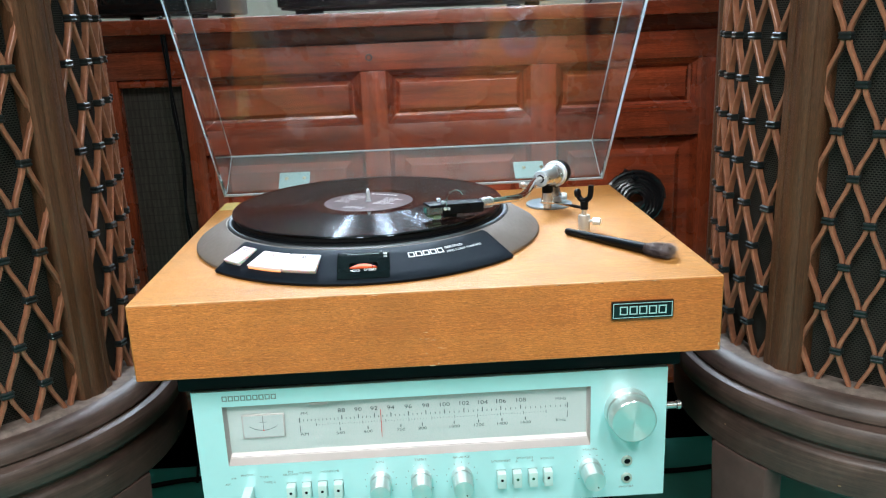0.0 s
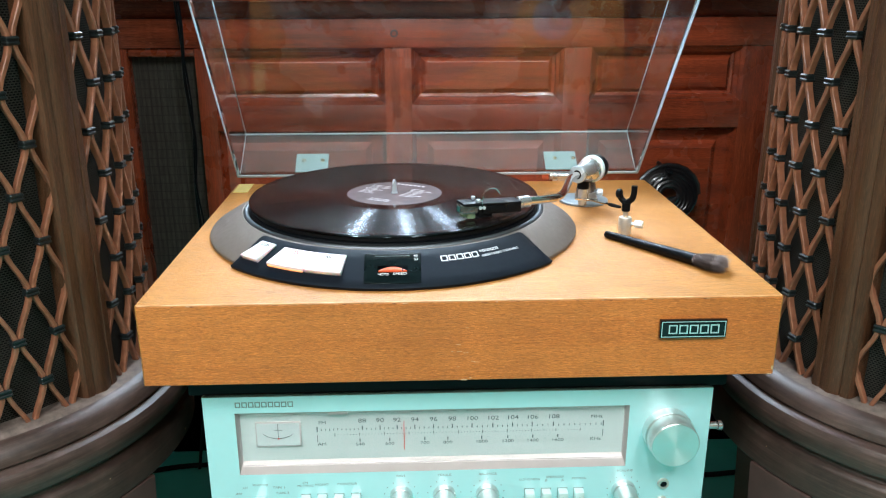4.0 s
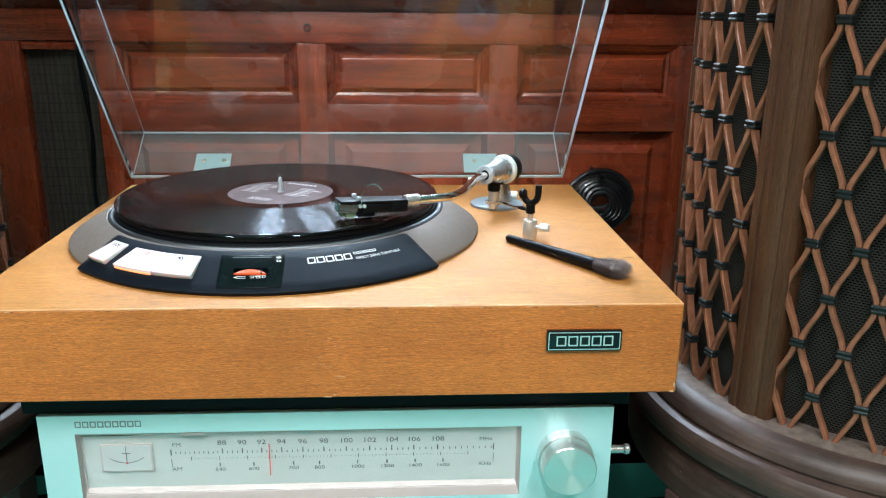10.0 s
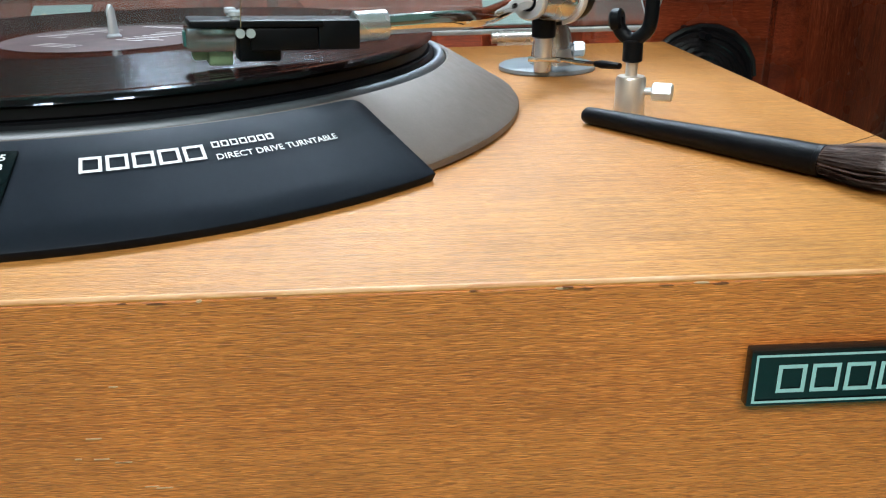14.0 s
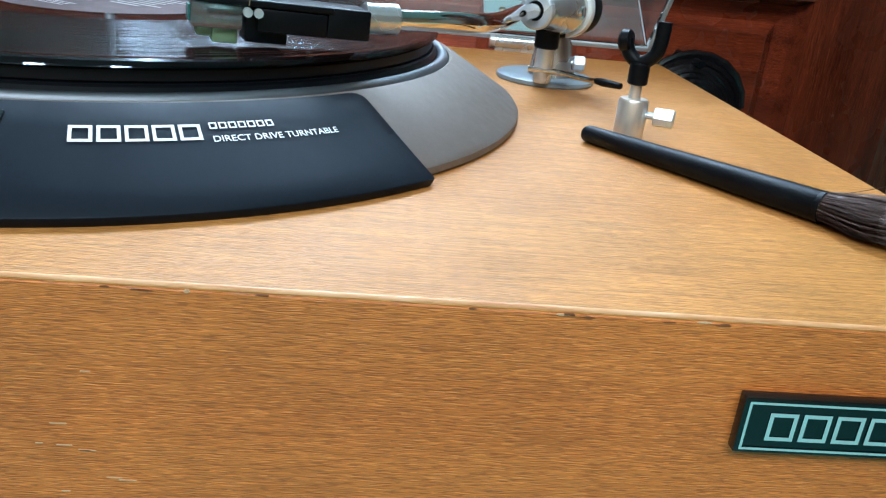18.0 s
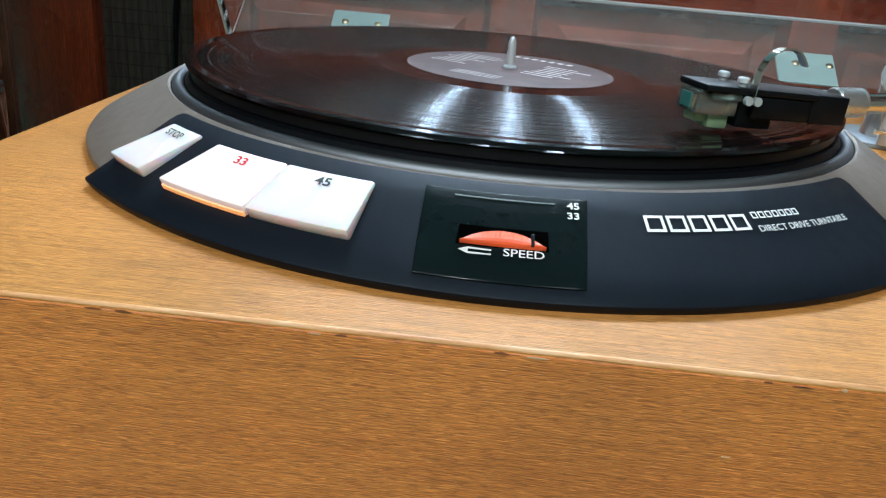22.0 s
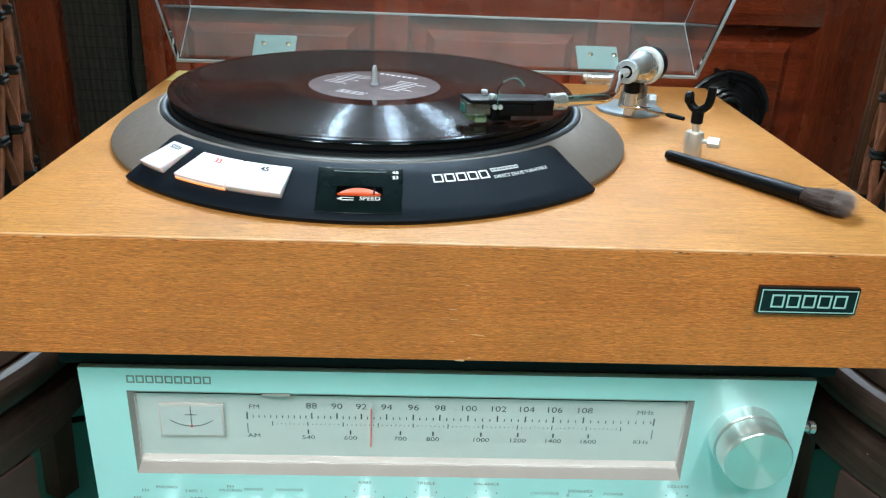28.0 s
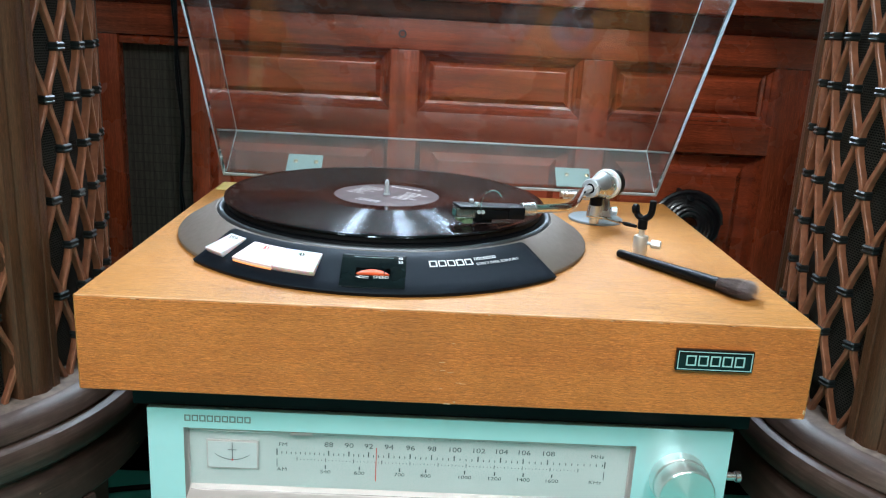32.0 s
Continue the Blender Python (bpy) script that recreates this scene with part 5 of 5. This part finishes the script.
# ---- lattice speakers ----
CR, CL = Vector((0.59, 0.16, ZF)), Vector((-0.467, 0.175, ZF))
POST, RL, ZB, ZT = 209.5, 0.200, 0.497, 1.075
sp = thing("lattice_speaker", CR, "round wooden loudspeaker with cane lattice over black cloth", "loudspeaker", "lattice speakers")
C = (CR.x, CR.y, 0)
part("base_ring", lathe([(0.150, 0.400), (0.234, 0.400), (0.2375, 0.404), (0.2385, 0.436), (0.2365, 0.4396), (0.2320, 0.4420), (0.2310, 0.4440), (0.2345, 0.4480), (0.2400, 0.4520), (0.2425, 0.4600), (0.2415, 0.4680), (0.2375, 0.4740), (0.2300, 0.4756), (0.2285, 0.4766), (0.2300, 0.4776), (0.2306, 0.4790), (0.2290, 0.4850), (0.2240, 0.4920), (0.2150, 0.4965), (0.2080, 0.4972), (0.150, 0.4972)], C, seg=96), BASEWOOD, sp, "moulded dark wooden base")
part("dusty_ledge", lathe([(0.180, 0.4973), (0.180, 0.4979), (0.2060, 0.4979), (0.2125, 0.4974), (0.2150, 0.4967)], C, seg=96), DUST, sp, "grey dust on the ledge")
rr = random.Random(8)
for i in range(22):
    a = radians(POST + rr.uniform(-70, 200))
    r, z = rr.choice(((0.2387, rr.uniform(0.408, 0.430)), (0.2387, rr.uniform(0.408, 0.430)), (0.2424, 0.4600), (0.2296, 0.4850)))
    w, h = rr.uniform(0.0006, 0.0022), rr.uniform(0.0004, 0.0011)
    rad, tg = Vector((math.cos(a), math.sin(a), 0)), Vector((-math.sin(a), math.cos(a), 0))
    bm = bmesh.new()
    q = [bm.verts.new(Vector((CR.x, CR.y, z)) + rad * (r + 0.0002) + tg * (w * math.cos(math.tau * k / 7) * rr.uniform(0.6, 1.2)) + Vector((0, 0, h * math.sin(math.tau * k / 7) * rr.uniform(0.5, 1.3)))) for k in range(7)]
    bm.faces.new(q)
    bmesh.ops.solidify(bm, geom=bm.faces[:], thickness=0.0006)
    part("paint_chip", bm, CHIP, sp, "pale chipped spot", smooth=False)
part("top_ring", lathe([(0.150, ZT), (0.208, ZT), (0.226, ZT + 0.004), (0.232, ZT + 0.014), (0.226, ZT + 0.026), (0.212, ZT + 0.03), (0.0, ZT + 0.032)], C, seg=96), BASEWOOD, sp, "moulded dark wooden top")
bm = bmesh.new()
uvl = bm.loops.layers.uv.new("UVMap")
n = 96
vs = [[bm.verts.new((CR.x + 0.186 * math.cos(math.tau * i / n), CR.y + 0.186 * math.sin(math.tau * i / n), z)) for i in range(n)] for z in (ZB - 0.002, ZT + 0.002)]
for i in range(n):
    f = bm.faces.new((vs[0][i], vs[0][(i + 1) % n], vs[1][(i + 1) % n], vs[1][i]))
    for lo, (u, v) in zip(f.loops, ((i, 0), (i + 1, 0), (i + 1, 1), (i, 1))):
        lo[uvl].uv = (u / n * math.tau * 0.186, v * (ZT - ZB))
part("cloth_drum", bm, CLOTH, sp, "black woven speaker cloth")
prof = [(-0.0205, -0.012), (-0.0205, 0.004), (-0.0185, 0.0075), (-0.0115, 0.0090), (-0.0105, 0.0075), (-0.0090, 0.0092), (0.0, 0.0120), (0.0090, 0.0092), (0.0105, 0.0075), (0.0115, 0.0090), (0.0185, 0.0075), (0.0205, 0.004), (0.0205, -0.012)]
for k in range(6):
    a = radians(POST + 60 * k)
    rad, tg = Vector((math.cos(a), math.sin(a), 0)), Vector((-math.sin(a), math.cos(a), 0))
    bm = bmesh.new()
    lo = [bm.verts.new(CR * 1.0 + rad * (0.1975 + q) + tg * p + Vector((0, 0, ZB - 0.003 - ZF))) for p, q in prof]
    hi = [bm.verts.new(CR * 1.0 + rad * (0.1975 + q) + tg * p + Vector((0, 0, ZT + 0.002 - ZF))) for p, q in prof]
    m = len(prof)
    for i in range(m):
        bm.faces.new((lo[i], lo[(i + 1) % m], hi[(i + 1) % m], hi[i]))
    bm.faces.new(lo)
    bm.faces.new(hi)
    part("post", bm, WALNUT, sp, "fluted brown wooden post")
STEP, FIRST, PER, ZEVEN = 5.08, 9.7, 0.0835, 0.8235


def cane(c, k, off):
    """One cane strip that swings between two columns of ties."""
    a0, a1 = c, c + STEP
    bm = bmesh.new()
    rings = []
    z = ZB - 0.002
    while z < ZT + 0.003:
        ph = ((z - ZEVEN) / PER + (0 if k % 2 == 0 else 0.5)) % 1.0
        t_ = 1 - abs(2 * ph - 1)
        t_ = min(max((t_ - 0.10) / 0.80, 0), 1)
        t_ = 0.55 * t_ + 0.45 * (t_ * t_ * (3 - 2 * t_))
        ang = radians(a0 + 0.62 + (a1 - a0 - 1.24) * t_)
        rad, tg = Vector((math.cos(ang), math.sin(ang), 0)), Vector((-math.sin(ang), math.cos(ang), 0))
        q = Vector((CR.x, CR.y, z)) + rad * (RL + off)
        rings.append([bm.verts.new(q + tg * u + rad * w) for u, w in ((-0.0018, -0.0042), (0.0018, -0.0042), (0.0022, 0.0012), (0.0015, 0.0021), (-0.0015, 0.0021), (-0.0022, 0.0012))])
        z += PER / 14
    for p, q in zip(rings, rings[1:]):
        for i in range(6):
            bm.faces.new((p[i], p[(i + 1) % 6], q[(i + 1) % 6], q[i]))
    bm.faces.new(rings[0])
    bm.faces.new(rings[-1])
    return bm


own = box((-0.0054, -0.0050, -0.0036), (0.0054, 0.0032, 0.0036), 0.0008, seg=1)
for s in (-0.0019, 0.0019):
    box((-0.0059, -0.0052, s - 0.0014), (0.0059, 0.0042, s + 0.0014), 0.0009, bm=own, seg=1)
TIEMESH = mesh_of(own, "tie", TIE, False)
rest = bmesh.new()
for panel in range(6):
    base = POST + 60 * panel
    for k in range(-1, 9):
        part("cane_strip", cane(base + FIRST + STEP * k, k, 0.0), RATTAN, sp)
    for k in range(9):
        ang = base + FIRST + STEP * k
        rot = Matrix.Rotation(radians(ang - 90), 4, "Z")
        for i in range(-5, 5):
            z = ZEVEN + PER * (i + (0 if k % 2 == 0 else 0.5))
            if not ZB + 0.006 < z < ZT - 0.006:
                continue
            m = Matrix.Translation((CR.x + RL * math.cos(radians(ang)), CR.y + RL * math.sin(radians(ang)), z)) @ rot
            if panel in (0, 4, 5):
                t_ = part("tie", TIEMESH, TIE, sp)
                t_.matrix_basis = m
            else:
                one = bmesh.new()
                one.from_mesh(TIEMESH)
                one.transform(m)
                merge(rest, one)
part("far_ties", rest, TIE, sp)["kind"] = "stuff"
for ang, half in ((205, 0.036), (121, 0.008), (295, 0.016), (25, 0.016)):
    a = radians(ang)
    rad, tg = Vector((math.cos(a), math.sin(a), 0)), Vector((-math.sin(a), math.cos(a), 0))
    bm = box((-half, -0.022, 0.0), (half, 0.004, 0.2615), 0.002)
    mapped(bm, lambda x, y, z: Vector((CR.x, CR.y, ZF)) + tg * (x * (0.82 + 0.18 * z / 0.26)) + rad * (0.2335 + y - 0.012 * (1 - z / 0.26)) + Vector((0, 0, z)))
    part("leg", bm, LEGWOOD, sp, "flat tapered wooden leg")
copy_thing(sp, Matrix.Translation(CL + Vector((0, 0, 0.0))) @ Matrix.Rotation(radians(6.7 + 120), 4, "Z"))
